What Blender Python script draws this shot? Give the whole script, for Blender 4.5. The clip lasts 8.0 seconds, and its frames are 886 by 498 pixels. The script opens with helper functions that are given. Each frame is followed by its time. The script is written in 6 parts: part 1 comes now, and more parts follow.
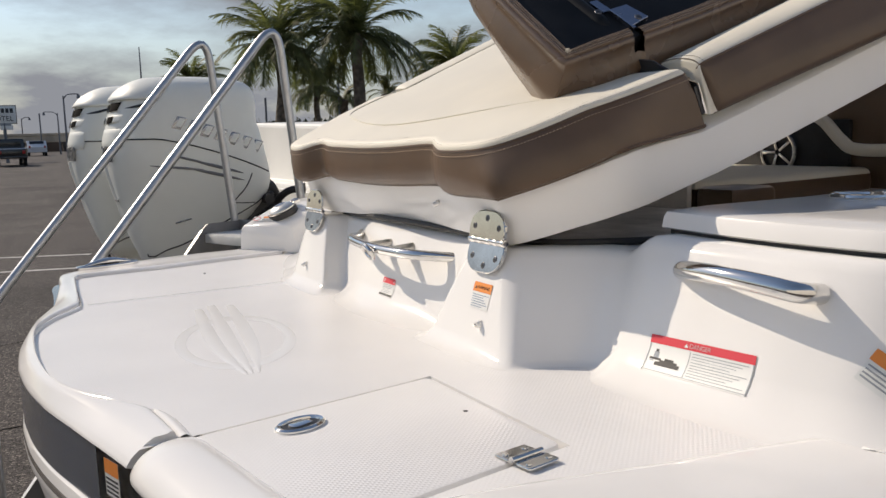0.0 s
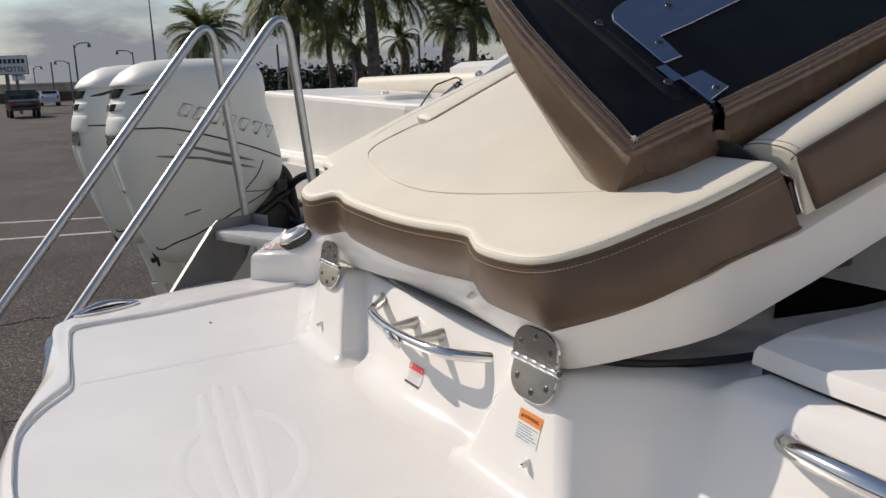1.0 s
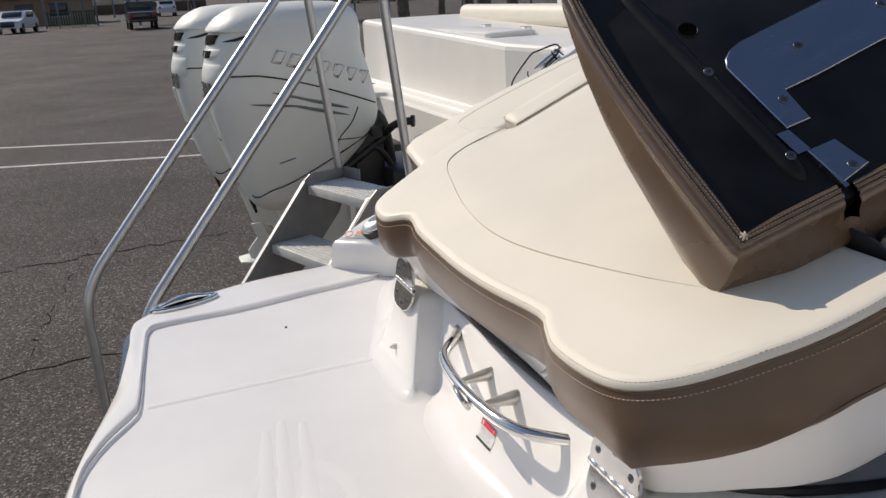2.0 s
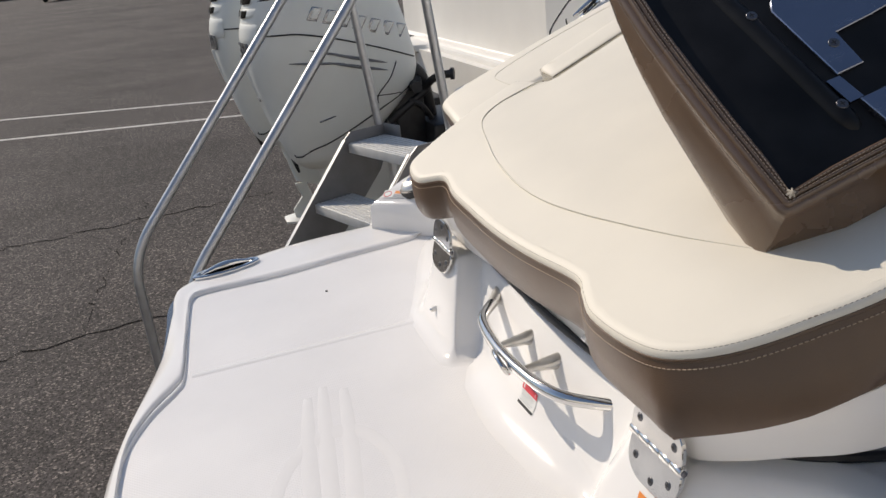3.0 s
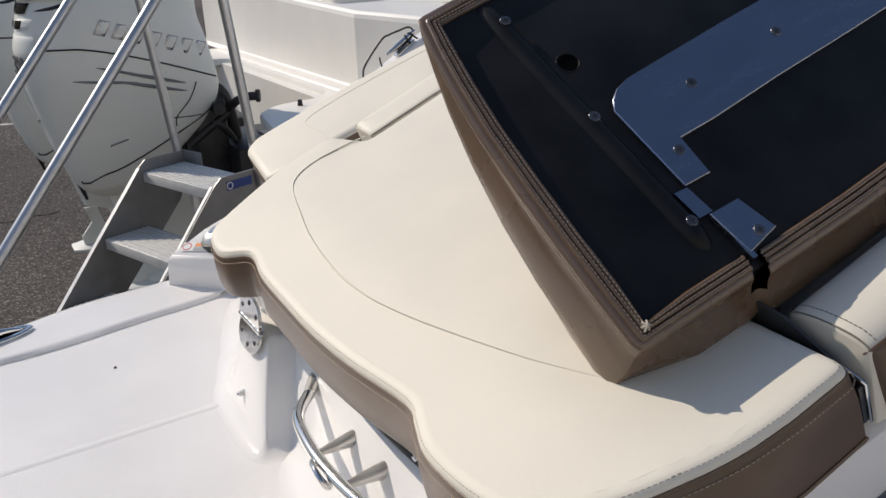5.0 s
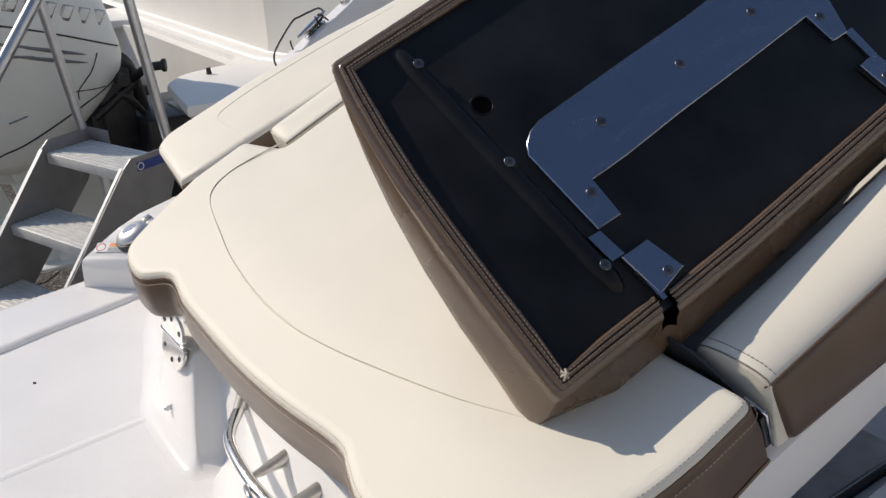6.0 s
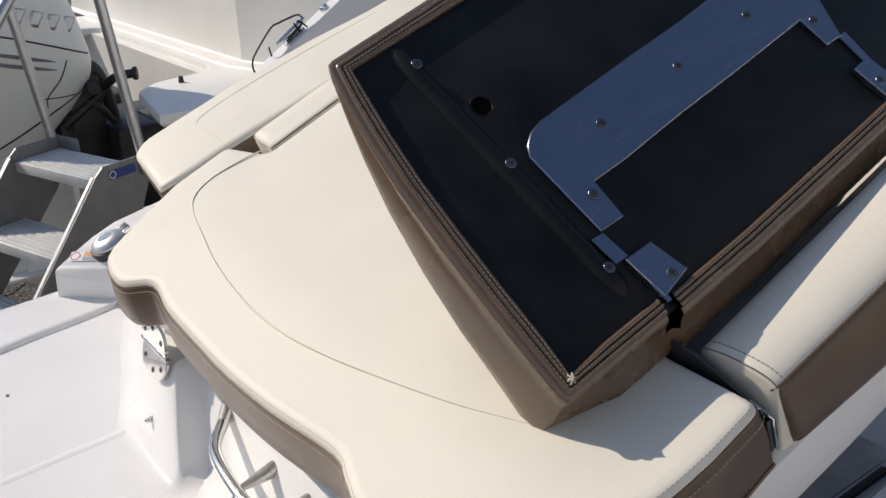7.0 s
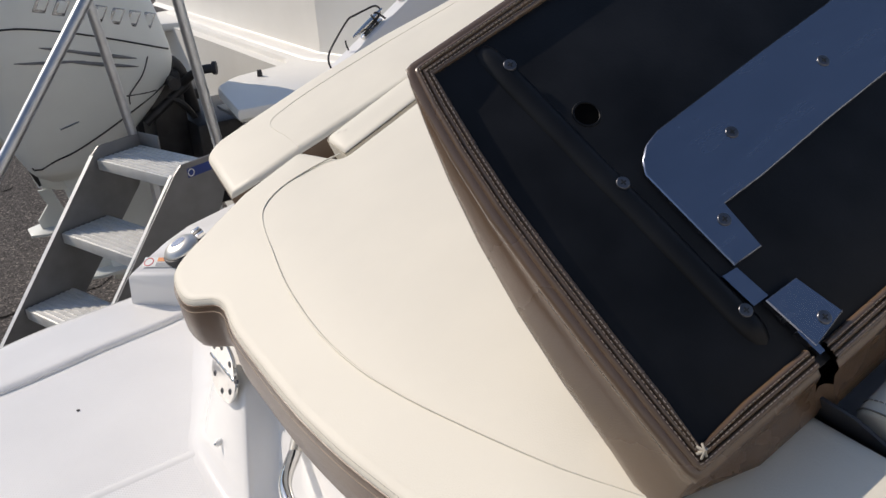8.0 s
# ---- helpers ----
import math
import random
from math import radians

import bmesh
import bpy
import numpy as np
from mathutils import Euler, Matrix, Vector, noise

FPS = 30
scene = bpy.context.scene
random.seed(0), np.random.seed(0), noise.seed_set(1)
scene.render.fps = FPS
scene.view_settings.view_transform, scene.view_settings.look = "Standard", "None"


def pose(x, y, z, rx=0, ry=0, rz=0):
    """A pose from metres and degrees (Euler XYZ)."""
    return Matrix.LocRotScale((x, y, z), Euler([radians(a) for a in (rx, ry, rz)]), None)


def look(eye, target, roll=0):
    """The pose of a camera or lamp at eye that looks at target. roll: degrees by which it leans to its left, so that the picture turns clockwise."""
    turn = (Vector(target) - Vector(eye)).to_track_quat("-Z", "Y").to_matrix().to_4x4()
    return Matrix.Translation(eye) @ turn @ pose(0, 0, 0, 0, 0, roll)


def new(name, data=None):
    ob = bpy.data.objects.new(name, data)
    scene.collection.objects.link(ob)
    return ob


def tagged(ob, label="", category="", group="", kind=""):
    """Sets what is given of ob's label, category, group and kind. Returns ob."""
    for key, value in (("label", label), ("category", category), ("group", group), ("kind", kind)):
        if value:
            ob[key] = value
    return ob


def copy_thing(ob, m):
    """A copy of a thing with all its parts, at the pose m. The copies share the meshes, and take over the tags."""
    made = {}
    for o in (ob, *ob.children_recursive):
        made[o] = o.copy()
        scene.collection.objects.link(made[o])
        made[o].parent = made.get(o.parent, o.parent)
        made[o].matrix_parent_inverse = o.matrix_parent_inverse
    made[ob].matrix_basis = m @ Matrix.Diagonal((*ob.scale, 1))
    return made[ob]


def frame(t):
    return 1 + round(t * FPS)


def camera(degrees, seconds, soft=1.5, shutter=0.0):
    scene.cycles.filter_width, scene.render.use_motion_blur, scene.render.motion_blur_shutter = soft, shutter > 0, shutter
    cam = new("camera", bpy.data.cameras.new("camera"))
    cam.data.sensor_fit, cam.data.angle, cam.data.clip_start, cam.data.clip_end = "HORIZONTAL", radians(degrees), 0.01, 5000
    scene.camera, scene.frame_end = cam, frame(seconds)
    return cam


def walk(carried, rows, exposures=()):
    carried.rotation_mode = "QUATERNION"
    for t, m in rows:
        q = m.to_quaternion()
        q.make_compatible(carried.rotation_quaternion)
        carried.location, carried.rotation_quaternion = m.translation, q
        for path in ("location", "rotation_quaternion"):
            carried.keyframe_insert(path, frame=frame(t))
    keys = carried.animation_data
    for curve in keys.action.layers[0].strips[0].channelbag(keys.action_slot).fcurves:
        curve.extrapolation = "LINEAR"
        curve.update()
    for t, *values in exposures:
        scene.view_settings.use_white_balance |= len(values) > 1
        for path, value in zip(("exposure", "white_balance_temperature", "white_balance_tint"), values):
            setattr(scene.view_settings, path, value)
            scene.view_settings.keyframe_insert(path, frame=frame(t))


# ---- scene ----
cam = camera(55.3, 8.0)
PATH = [
    (0, (0.041, 0.044, 0.564), (0.99, 1.784, 0.297), -1.7),
    (0.3, (0.077, 0.105, 0.614), (0.972, 1.872, 0.338), -1.4),
    (0.5, (0.103, 0.151, 0.625), (0.987, 1.921, 0.325), -1.8),
    (1, (0.14, 0.276, 0.772), (1.043, 2.016, 0.377), -2.4),
    (1.5, (0.212, 0.366, 0.854), (1.019, 2.128, 0.358), -2.4),
    (2, (0.274, 0.429, 0.951), (0.921, 2.228, 0.363), -3.1),
    (2.2, (0.282, 0.437, 0.956), (0.89, 2.239, 0.335), -3.4),
    (3.3, (0.31, 0.47, 0.956), (0.824, 2.271, 0.254), -6.6),
    (3.5, (0.308, 0.481, 0.931), (0.835, 2.273, 0.216), -6.5),
    (4, (0.311, 0.5, 0.925), (0.871, 2.265, 0.169), -6.7),
    (4.5, (0.336, 0.519, 0.932), (1.055, 2.241, 0.214), -4.9),
    (4.7, (0.342, 0.563, 0.955), (1.159, 2.25, 0.26), -3.4),
    (5, (0.368, 0.619, 1.022), (1.296, 2.244, 0.317), -2.2),
    (5.2, (0.389, 0.615, 1.072), (1.38, 2.187, 0.333), -1.9),
    (6.3, (0.377, 0.644, 1.129), (1.444, 2.114, 0.29), -2.2),
    (6.5, (0.365, 0.643, 1.131), (1.455, 2.108, 0.315), -2.0),
    (7, (0.366, 0.668, 1.112), (1.483, 2.115, 0.3), -1.7),
    (7.5, (0.382, 0.686, 1.109), (1.48, 2.13, 0.268), -2.2),
    (8, (0.436, 0.784, 1.099), (1.394, 2.33, 0.267), -4.1),
]
walk(cam, [(t, look(eye, target, roll)) for t, eye, target, roll in PATH], [(0.0, 0.16, 7650, 13.0), (0.5, 0.05, 7600, 13.0), (1.0, 0.03, 7500, 13.0), (2.0, 0.09, 7380, 13.0), (4.0, 0.05, 7380, 13.0), (5.0, 0.04, 7180, 13.0), (6.5, 0.12, 7180, 13.0), (8.0, 0.09, 7180, 13.0)])

# ---- world, sun, exposure ----
SUN_FROM = Vector((-0.377, 0.710, 0.595)).normalized()
elev = math.asin(SUN_FROM.z)
world = bpy.data.worlds.new("world")
scene.world = world
world.use_nodes = True
wn, wl = world.node_tree.nodes, world.node_tree.links
wn.clear()
w_out = wn.new("ShaderNodeOutputWorld")
w_bg = wn.new("ShaderNodeBackground")
w_sky = wn.new("ShaderNodeTexSky")
w_sky.sky_type, w_sky.sun_disc = "NISHITA", False
w_sky.sun_elevation, w_sky.sun_rotation = elev, math.atan2(SUN_FROM.x, SUN_FROM.y)
w_sky.dust_density, w_sky.air_density, w_sky.ozone_density = 0.3, 1.0, 2.5
w_co = wn.new("ShaderNodeTexCoord")
w_map = wn.new("ShaderNodeMapping")
w_map.inputs["Scale"].default_value = (1.0, 1.0, 3.2)
w_map.inputs["Location"].default_value = (0.35, 0.2, 0.1)
w_noise = wn.new("ShaderNodeTexNoise")
w_noise.inputs["Scale"].default_value, w_noise.inputs["Detail"].default_value, w_noise.inputs["Roughness"].default_value = 2.6, 9.0, 0.58
w_ramp = wn.new("ShaderNodeValToRGB")
w_ramp.color_ramp.elements[0].position, w_ramp.color_ramp.elements[1].position = 0.34, 0.62
w_mix = wn.new("ShaderNodeMix")
w_mix.data_type = "RGBA"
w_mix.inputs["B"].default_value = (1.9, 2.2, 2.75, 1)
wl.new(w_co.outputs["Generated"], w_map.inputs["Vector"])
wl.new(w_map.outputs["Vector"], w_noise.inputs["Vector"])
wl.new(w_noise.outputs["Fac"], w_ramp.inputs["Fac"])
w_sep = wn.new("ShaderNodeSeparateXYZ")
w_low = wn.new("ShaderNodeMapRange")
w_low.interpolation_type = "SMOOTHSTEP"
for key, value in (("From Min", 0.12), ("From Max", 0.5), ("To Min", 1.0), ("To Max", 0.05)):
    w_low.inputs[key].default_value = value
w_mul = wn.new("ShaderNodeMath")
w_mul.operation = "MULTIPLY"
wl.new(w_co.outputs["Generated"], w_sep.inputs["Vector"])
wl.new(w_sep.outputs["Z"], w_low.inputs["Value"])
wl.new(w_ramp.outputs["Color"], w_mul.inputs[0])
wl.new(w_low.outputs["Result"], w_mul.inputs[1])
w_haze = wn.new("ShaderNodeMapRange")
w_haze.interpolation_type = "SMOOTHSTEP"
for key, value in (("From Min", -0.02), ("From Max", 0.20), ("To Min", 0.85), ("To Max", 0.0)):
    w_haze.inputs[key].default_value = value
w_max = wn.new("ShaderNodeMath")
w_max.operation = "MAXIMUM"
wl.new(w_sep.outputs["Z"], w_haze.inputs["Value"])
wl.new(w_mul.outputs["Value"], w_max.inputs[0])
wl.new(w_haze.outputs["Result"], w_max.inputs[1])
wl.new(w_max.outputs["Value"], w_mix.inputs["Factor"])
wl.new(w_sky.outputs["Color"], w_mix.inputs["A"])
wl.new(w_mix.outputs["Result"], w_bg.inputs["Color"])
w_bg.inputs["Strength"].default_value = 0.12
wl.new(w_bg.outputs["Background"], w_out.inputs["Surface"])
sun = new("sun", bpy.data.lights.new("sun", "SUN"))
sun.data.energy, sun.data.angle, sun.data.color = 3.2, radians(0.5), (1.0, 0.95, 0.88)
sun.matrix_world = look(SUN_FROM * 30, (0, 0, 0))


# ---- materials ----
def mat(name, color, rough=0.5, metal=0.0, var=0.06, scale=6.0, fine=0.0, fine_scale=400.0, coat=0.0, spec=0.5, stretch=(1, 1, 1), tint=None, rand=0.0, dist=0.004):
    """Surface with slow stains (var, scale) and fine relief (fine, fine_scale)."""
    m = bpy.data.materials.new(name)
    m.use_nodes = True
    n, l = m.node_tree.nodes, m.node_tree.links
    b = n["Principled BSDF"]
    b.inputs["Roughness"].default_value, b.inputs["Metallic"].default_value = rough, metal
    b.inputs["Coat Weight"].default_value, b.inputs["Coat Roughness"].default_value = coat, 0.06
    b.inputs["Specular IOR Level"].default_value = spec
    co, mp = n.new("ShaderNodeTexCoord"), n.new("ShaderNodeMapping")
    mp.inputs["Scale"].default_value = stretch
    l.new(co.outputs["Object"], mp.inputs["Vector"])
    nz = n.new("ShaderNodeTexNoise")
    nz.inputs["Scale"].default_value, nz.inputs["Detail"].default_value = scale, 6
    l.new(mp.outputs["Vector"], nz.inputs["Vector"])
    ramp = n.new("ShaderNodeValToRGB")
    lo = tint or tuple(c * (1 - 2.2 * var) for c in color)
    ramp.color_ramp.elements[0].color, ramp.color_ramp.elements[1].color = (*lo, 1), (*[min(1, c * (1 + var)) for c in color], 1)
    ramp.color_ramp.elements[0].position, ramp.color_ramp.elements[1].position = 0.3, 0.68
    l.new(nz.outputs["Fac"], ramp.inputs["Fac"])
    out = ramp.outputs["Color"]
    if rand:
        info, hsv = n.new("ShaderNodeObjectInfo"), n.new("ShaderNodeHueSaturation")
        rr = n.new("ShaderNodeMapRange")
        rr.inputs["To Min"].default_value, rr.inputs["To Max"].default_value = 1 - rand, 1 + rand
        l.new(info.outputs["Random"], rr.inputs["Value"])
        l.new(rr.outputs["Result"], hsv.inputs["Value"])
        l.new(out, hsv.inputs["Color"])
        out = hsv.outputs["Color"]
    l.new(out, b.inputs["Base Color"])
    rm = n.new("ShaderNodeMapRange")
    rm.inputs["To Min"].default_value, rm.inputs["To Max"].default_value = max(0.02, rough * 0.8), min(1, rough * 1.2)
    l.new(nz.outputs["Fac"], rm.inputs["Value"])
    l.new(rm.outputs["Result"], b.inputs["Roughness"])
    if fine:
        fz, bp = n.new("ShaderNodeTexNoise"), n.new("ShaderNodeBump")
        fz.inputs["Scale"].default_value, fz.inputs["Detail"].default_value = fine_scale, 3
        bp.inputs["Strength"].default_value, bp.inputs["Distance"].default_value = fine, dist
        l.new(mp.outputs["Vector"], fz.inputs["Vector"])
        l.new(fz.outputs["Fac"], bp.inputs["Height"])
        l.new(bp.outputs["Normal"], b.inputs["Normal"])
    return m


def nonskid(name, color):
    """Gelcoat with a moulded diamond tread."""
    m = mat(name, color, rough=0.32, var=0.02, scale=5)
    n, l = m.node_tree.nodes, m.node_tree.links
    co = n.new("ShaderNodeTexCoord")
    waves = []
    for ang in (45, -45):
        mp, wv = n.new("ShaderNodeMapping"), n.new("ShaderNodeTexWave")
        mp.inputs["Rotation"].default_value = (0, 0, radians(ang))
        wv.inputs["Scale"].default_value = 62
        l.new(co.outputs["Object"], mp.inputs["Vector"])
        l.new(mp.outputs["Vector"], wv.inputs["Vector"])
        waves.append(wv.outputs["Fac"])
    mx, bp = n.new("ShaderNodeMath"), n.new("ShaderNodeBump")
    mx.operation = "MULTIPLY"
    l.new(waves[0], mx.inputs[0])
    l.new(waves[1], mx.inputs[1])
    bp.inputs["Strength"].default_value, bp.inputs["Distance"].default_value = 0.2, 0.0012
    l.new(mx.outputs["Value"], bp.inputs["Height"])
    l.new(bp.outputs["Normal"], n["Principled BSDF"].inputs["Normal"])
    return m


GEL = mat("gelcoat", (0.84, 0.83, 0.81), rough=0.13, var=0.02, scale=3, spec=0.32, fine=0.04, fine_scale=14, dist=0.003)
TREAD = nonskid("nonskid_gelcoat", (0.83, 0.82, 0.805))
CREAM = mat("cream_vinyl", (0.735, 0.695, 0.595), rough=0.55, var=0.02, scale=7, fine=0.25, fine_scale=650, dist=0.001)
BROWN = mat("bronze_vinyl", (0.122, 0.076, 0.047), rough=0.34, var=0.10, scale=9, fine=0.3, fine_scale=600, dist=0.001, spec=0.5)
REST_VINYL = mat("glossy_bronze_vinyl", (0.138, 0.088, 0.055), rough=0.27, var=0.10, scale=9, fine=0.3, fine_scale=600, dist=0.001, spec=0.85)
THREAD = mat("thread", (0.50, 0.45, 0.37), rough=0.8, var=0.1, scale=300)
# Cream thread darkened; the shade of the stitch holes is in its colour.
SHADED_THREAD = mat("shaded_thread", (0.24, 0.21, 0.17), rough=0.8, var=0.1, scale=300)
BROWN_THREAD = mat("brown_thread", (0.42, 0.32, 0.23), rough=0.7, var=0.1, scale=300)
BLACKB = mat("black_board", (0.009, 0.010, 0.012), rough=0.42, spec=0.22, var=0.25, scale=14, fine=0.15, fine_scale=300, dist=0.001)
# Near-black; the unlit depth of holes is put into this colour.
HOLE_SHADE = mat("hole_shade", (0.0015, 0.0015, 0.0015), rough=0.9, var=0.1, spec=0.05)
RUBBER = mat("black_rubber", (0.02, 0.02, 0.022), rough=0.6, var=0.2, scale=20)
GREYRUB = mat("grey_seal", (0.028, 0.028, 0.030), rough=0.55, var=0.2, scale=12)
BAY = mat("engine_bay_grey", (0.66, 0.65, 0.64), rough=0.7, var=0.2, scale=9)
STEEL = mat("polished_steel", (0.72, 0.71, 0.69), rough=0.10, metal=1, var=0.03, scale=15)
# Brushed steel; the blue of the reflected sky is put into its colour.
PLATE = mat("brushed_sky_plate", (0.28, 0.31, 0.38), rough=0.26, metal=1, var=0.02, scale=12, fine=0.008, fine_scale=120, stretch=(1, 6, 1), dist=0.0006)
LEAF = mat("satin_steel", (0.62, 0.61, 0.59), rough=0.11, metal=1, var=0.05, scale=30, fine=0.1, fine_scale=200, dist=0.0005)
CAST = mat("cast_steel", (0.68, 0.66, 0.62), rough=0.34, metal=0.85, var=0.04, scale=40)
SCREW = mat("screw_steel", (0.17, 0.17, 0.18), rough=0.32, metal=1, var=0.1, scale=60)
STRAP = mat("dark_strap", (0.05, 0.05, 0.055), rough=0.30, metal=0.2, var=0.1)
ALU = mat("aluminium", (0.72, 0.72, 0.70), rough=0.45, metal=0.3, var=0.04, scale=18, fine=0.2, fine_scale=260, dist=0.001)
# Stair aluminium darkened; the shade on the stair's sides is in this colour.
STRINGER_SHADE = mat("shaded_side_aluminium", (0.24, 0.24, 0.245), rough=0.5, metal=0.6, var=0.06, scale=14, fine=0.05, fine_scale=200, dist=0.001)
GALV = mat("tube_aluminium", (0.52, 0.54, 0.56), rough=0.40, metal=1, var=0.05, scale=26, fine=0.03, fine_scale=180, dist=0.001)
NAVY = mat("navy_band", (0.055, 0.072, 0.100), rough=0.14, var=0.15, scale=4, coat=0.5)
ORANGE = mat("orange_print", (0.85, 0.27, 0.05), rough=0.5, var=0.05)
RED = mat("red_print", (0.70, 0.05, 0.07), rough=0.5, var=0.05)
PAPER = mat("label_white", (0.78, 0.79, 0.77), rough=0.5, var=0.03)
PRINT = mat("print_grey", (0.30, 0.33, 0.36), rough=0.6, var=0.08)
PRINTB = mat("print_black", (0.03, 0.03, 0.03), rough=0.6, var=0.08)
BLUEP = mat("print_blue", (0.22, 0.30, 0.42), rough=0.6, var=0.08)
BLUE = mat("label_blue", (0.02, 0.05, 0.22), rough=0.4, var=0.08)
COWL = mat("motor_white", (0.74, 0.76, 0.72), rough=0.46, var=0.03, scale=3, coat=0.04)
COWLG = mat("motor_grey", (0.17, 0.175, 0.18), rough=0.35, var=0.08)
DARK = mat("motor_dark", (0.018, 0.018, 0.02), rough=0.45, var=0.3, scale=20, fine=0.2, fine_scale=90)
BADGE_GREY = mat("badge_shade_grey", (0.36, 0.37, 0.38), rough=0.25, metal=0.9, var=0.06)
HULL2 = mat("boat_cream_gelcoat", (0.80, 0.785, 0.74), rough=0.42, var=0.02, scale=3, coat=0.05)
ASPHALT = mat("asphalt", (0.103, 0.095, 0.091), rough=0.92, var=0.16, scale=0.5, fine=1.0, fine_scale=70, dist=0.016, spec=0.15)
n, l = ASPHALT.node_tree.nodes, ASPHALT.node_tree.links
vor, vr, vm = n.new("ShaderNodeTexVoronoi"), n.new("ShaderNodeValToRGB"), n.new("ShaderNodeMix")
vor.inputs["Scale"].default_value = 90
vr.color_ramp.elements[0].color, vr.color_ramp.elements[1].color = (0.42, 0.42, 0.43, 1), (1.25, 1.23, 1.2, 1)
pale = vr.color_ramp.elements.new(0.86)
pale.color = (1.35, 1.32, 1.28, 1)
vr.color_ramp.elements[-1].color = (3.4, 3.2, 3.0, 1)
vsep = n.new("ShaderNodeSeparateColor")
vm.data_type, vm.blend_type = "RGBA", "MULTIPLY"
vm.inputs["Factor"].default_value = 1.0
co = n.new("ShaderNodeTexCoord")
l.new(co.outputs["Object"], vor.inputs["Vector"])
l.new(vor.outputs["Color"], vsep.inputs["Color"])
l.new(vsep.outputs["Red"], vr.inputs["Fac"])
old = n["Principled BSDF"].inputs["Base Color"].links[0].from_socket
l.new(old, vm.inputs["A"])
l.new(vr.outputs["Color"], vm.inputs["B"])
l.new(vm.outputs["Result"], n["Principled BSDF"].inputs["Base Color"])
STUCCO = mat("cream_render", (0.74, 0.71, 0.66), rough=0.9, var=0.06, scale=0.7, fine=0.3, fine_scale=60)
LINEP = mat("line_paint", (0.55, 0.53, 0.50), rough=0.8, var=0.16, scale=9, fine=0.4, fine_scale=80)
TRUNK = mat("palm_bark", (0.16, 0.13, 0.10), rough=0.9, var=0.25, scale=5, fine=0.8, fine_scale=12, dist=0.04)
CRACK = mat("crack_tar", (0.016, 0.015, 0.014), rough=1.0, var=0.2, spec=0.02)
FROND = mat("palm_leaf", (0.150, 0.165, 0.075), rough=0.55, var=0.3, scale=3, rand=0.2)
n, l = FROND.node_tree.nodes, FROND.node_tree.links
tr, mx = n.new("ShaderNodeBsdfTranslucent"), n.new("ShaderNodeMixShader")
mx.inputs["Fac"].default_value = 0.35
tr.inputs["Color"].default_value = (0.22, 0.26, 0.08, 1)
l.new(n["Principled BSDF"].outputs["BSDF"], mx.inputs[1])
l.new(tr.outputs["BSDF"], mx.inputs[2])
l.new(mx.outputs["Shader"], n["Material Output"].inputs["Surface"])
FRONDY = mat("palm_leaf_yellow", (0.13, 0.14, 0.03), rough=0.55, var=0.3, scale=3)
TREE = mat("tree_leaf", (0.030, 0.048, 0.020), rough=0.7, var=0.35, scale=1.5)
CONC = mat("bridge_concrete", (0.62, 0.50, 0.38), rough=0.85, var=0.15, scale=0.6)
# Bridge concrete darkened; the shade below the girder is in this colour.
SHADE = mat("bridge_concrete_shade", (0.10, 0.08, 0.07), rough=0.9, var=0.2, scale=0.6)
POLE = mat("pole_paint", (0.14, 0.15, 0.17), rough=0.5, var=0.1)
CARB = mat("truck_black", (0.012, 0.012, 0.014), rough=0.2, var=0.1, coat=0.4)
CARW = mat("car_white", (0.62, 0.63, 0.65), rough=0.25, var=0.03, coat=0.4)
GLASS = mat("car_glass", (0.02, 0.025, 0.03), rough=0.05, var=0.1)
TYRE = mat("tyre", (0.018, 0.018, 0.018), rough=0.85, var=0.2)
LAMPR = mat("tail_lamp", (0.35, 0.02, 0.02), rough=0.2, var=0.1)
WALLB = mat("building_wall", (0.30, 0.19, 0.13), rough=0.9, var=0.2, scale=0.4)
ROOFB = mat("building_roof", (0.45, 0.44, 0.42), rough=0.8, var=0.12, scale=0.4)
GREENF = mat("green_fence", (0.05, 0.09, 0.06), rough=0.8, var=0.2, scale=1.0)


# ---- builders ----
from mathutils.bvhtree import BVHTree
from mathutils.geometry import delaunay_2d_cdt


def finish(bm, name, material, angle=38, weld=True):
    if weld:
        bmesh.ops.remove_doubles(bm, verts=bm.verts, dist=2e-5)
        bmesh.ops.dissolve_degenerate(bm, edges=bm.edges, dist=1e-6)
        bmesh.ops.recalc_face_normals(bm, faces=bm.faces)
    me = bpy.data.meshes.new(name)
    bm.to_mesh(me)
    bm.free()
    me.shade_smooth()
    me.set_sharp_from_angle(angle=radians(angle))
    me.materials.append(material)
    return me


def part(name, bm, material, parent=None, label="", angle=38, weld=True):
    me = bm if isinstance(bm, bpy.types.Mesh) else finish(bm, name, material, angle, weld)
    ob = new(name, me)
    if parent is not None:
        ob.parent = parent
    if label:
        ob["label"] = label
    return ob


def thing(name, label, category, m=None, group="", kind=""):
    ob = new(name)
    ob.empty_display_size = 0.05
    if m is not None:
        ob.matrix_basis = m
    return tagged(ob, label, category, group, kind)


def bm_box(size, at=(0, 0, 0), bevel=0.0, m=None, seg=2, bm=None):
    own = bmesh.new()
    bmesh.ops.create_cube(own, size=1, matrix=Matrix.Diagonal((*size, 1)))
    if bevel:
        bmesh.ops.bevel(own, geom=own.edges[:], offset=bevel, segments=seg, profile=0.5, affect="EDGES")
    bmesh.ops.transform(own, matrix=(m or Matrix()) @ Matrix.Translation(at), verts=own.verts)
    return join(bm, own)


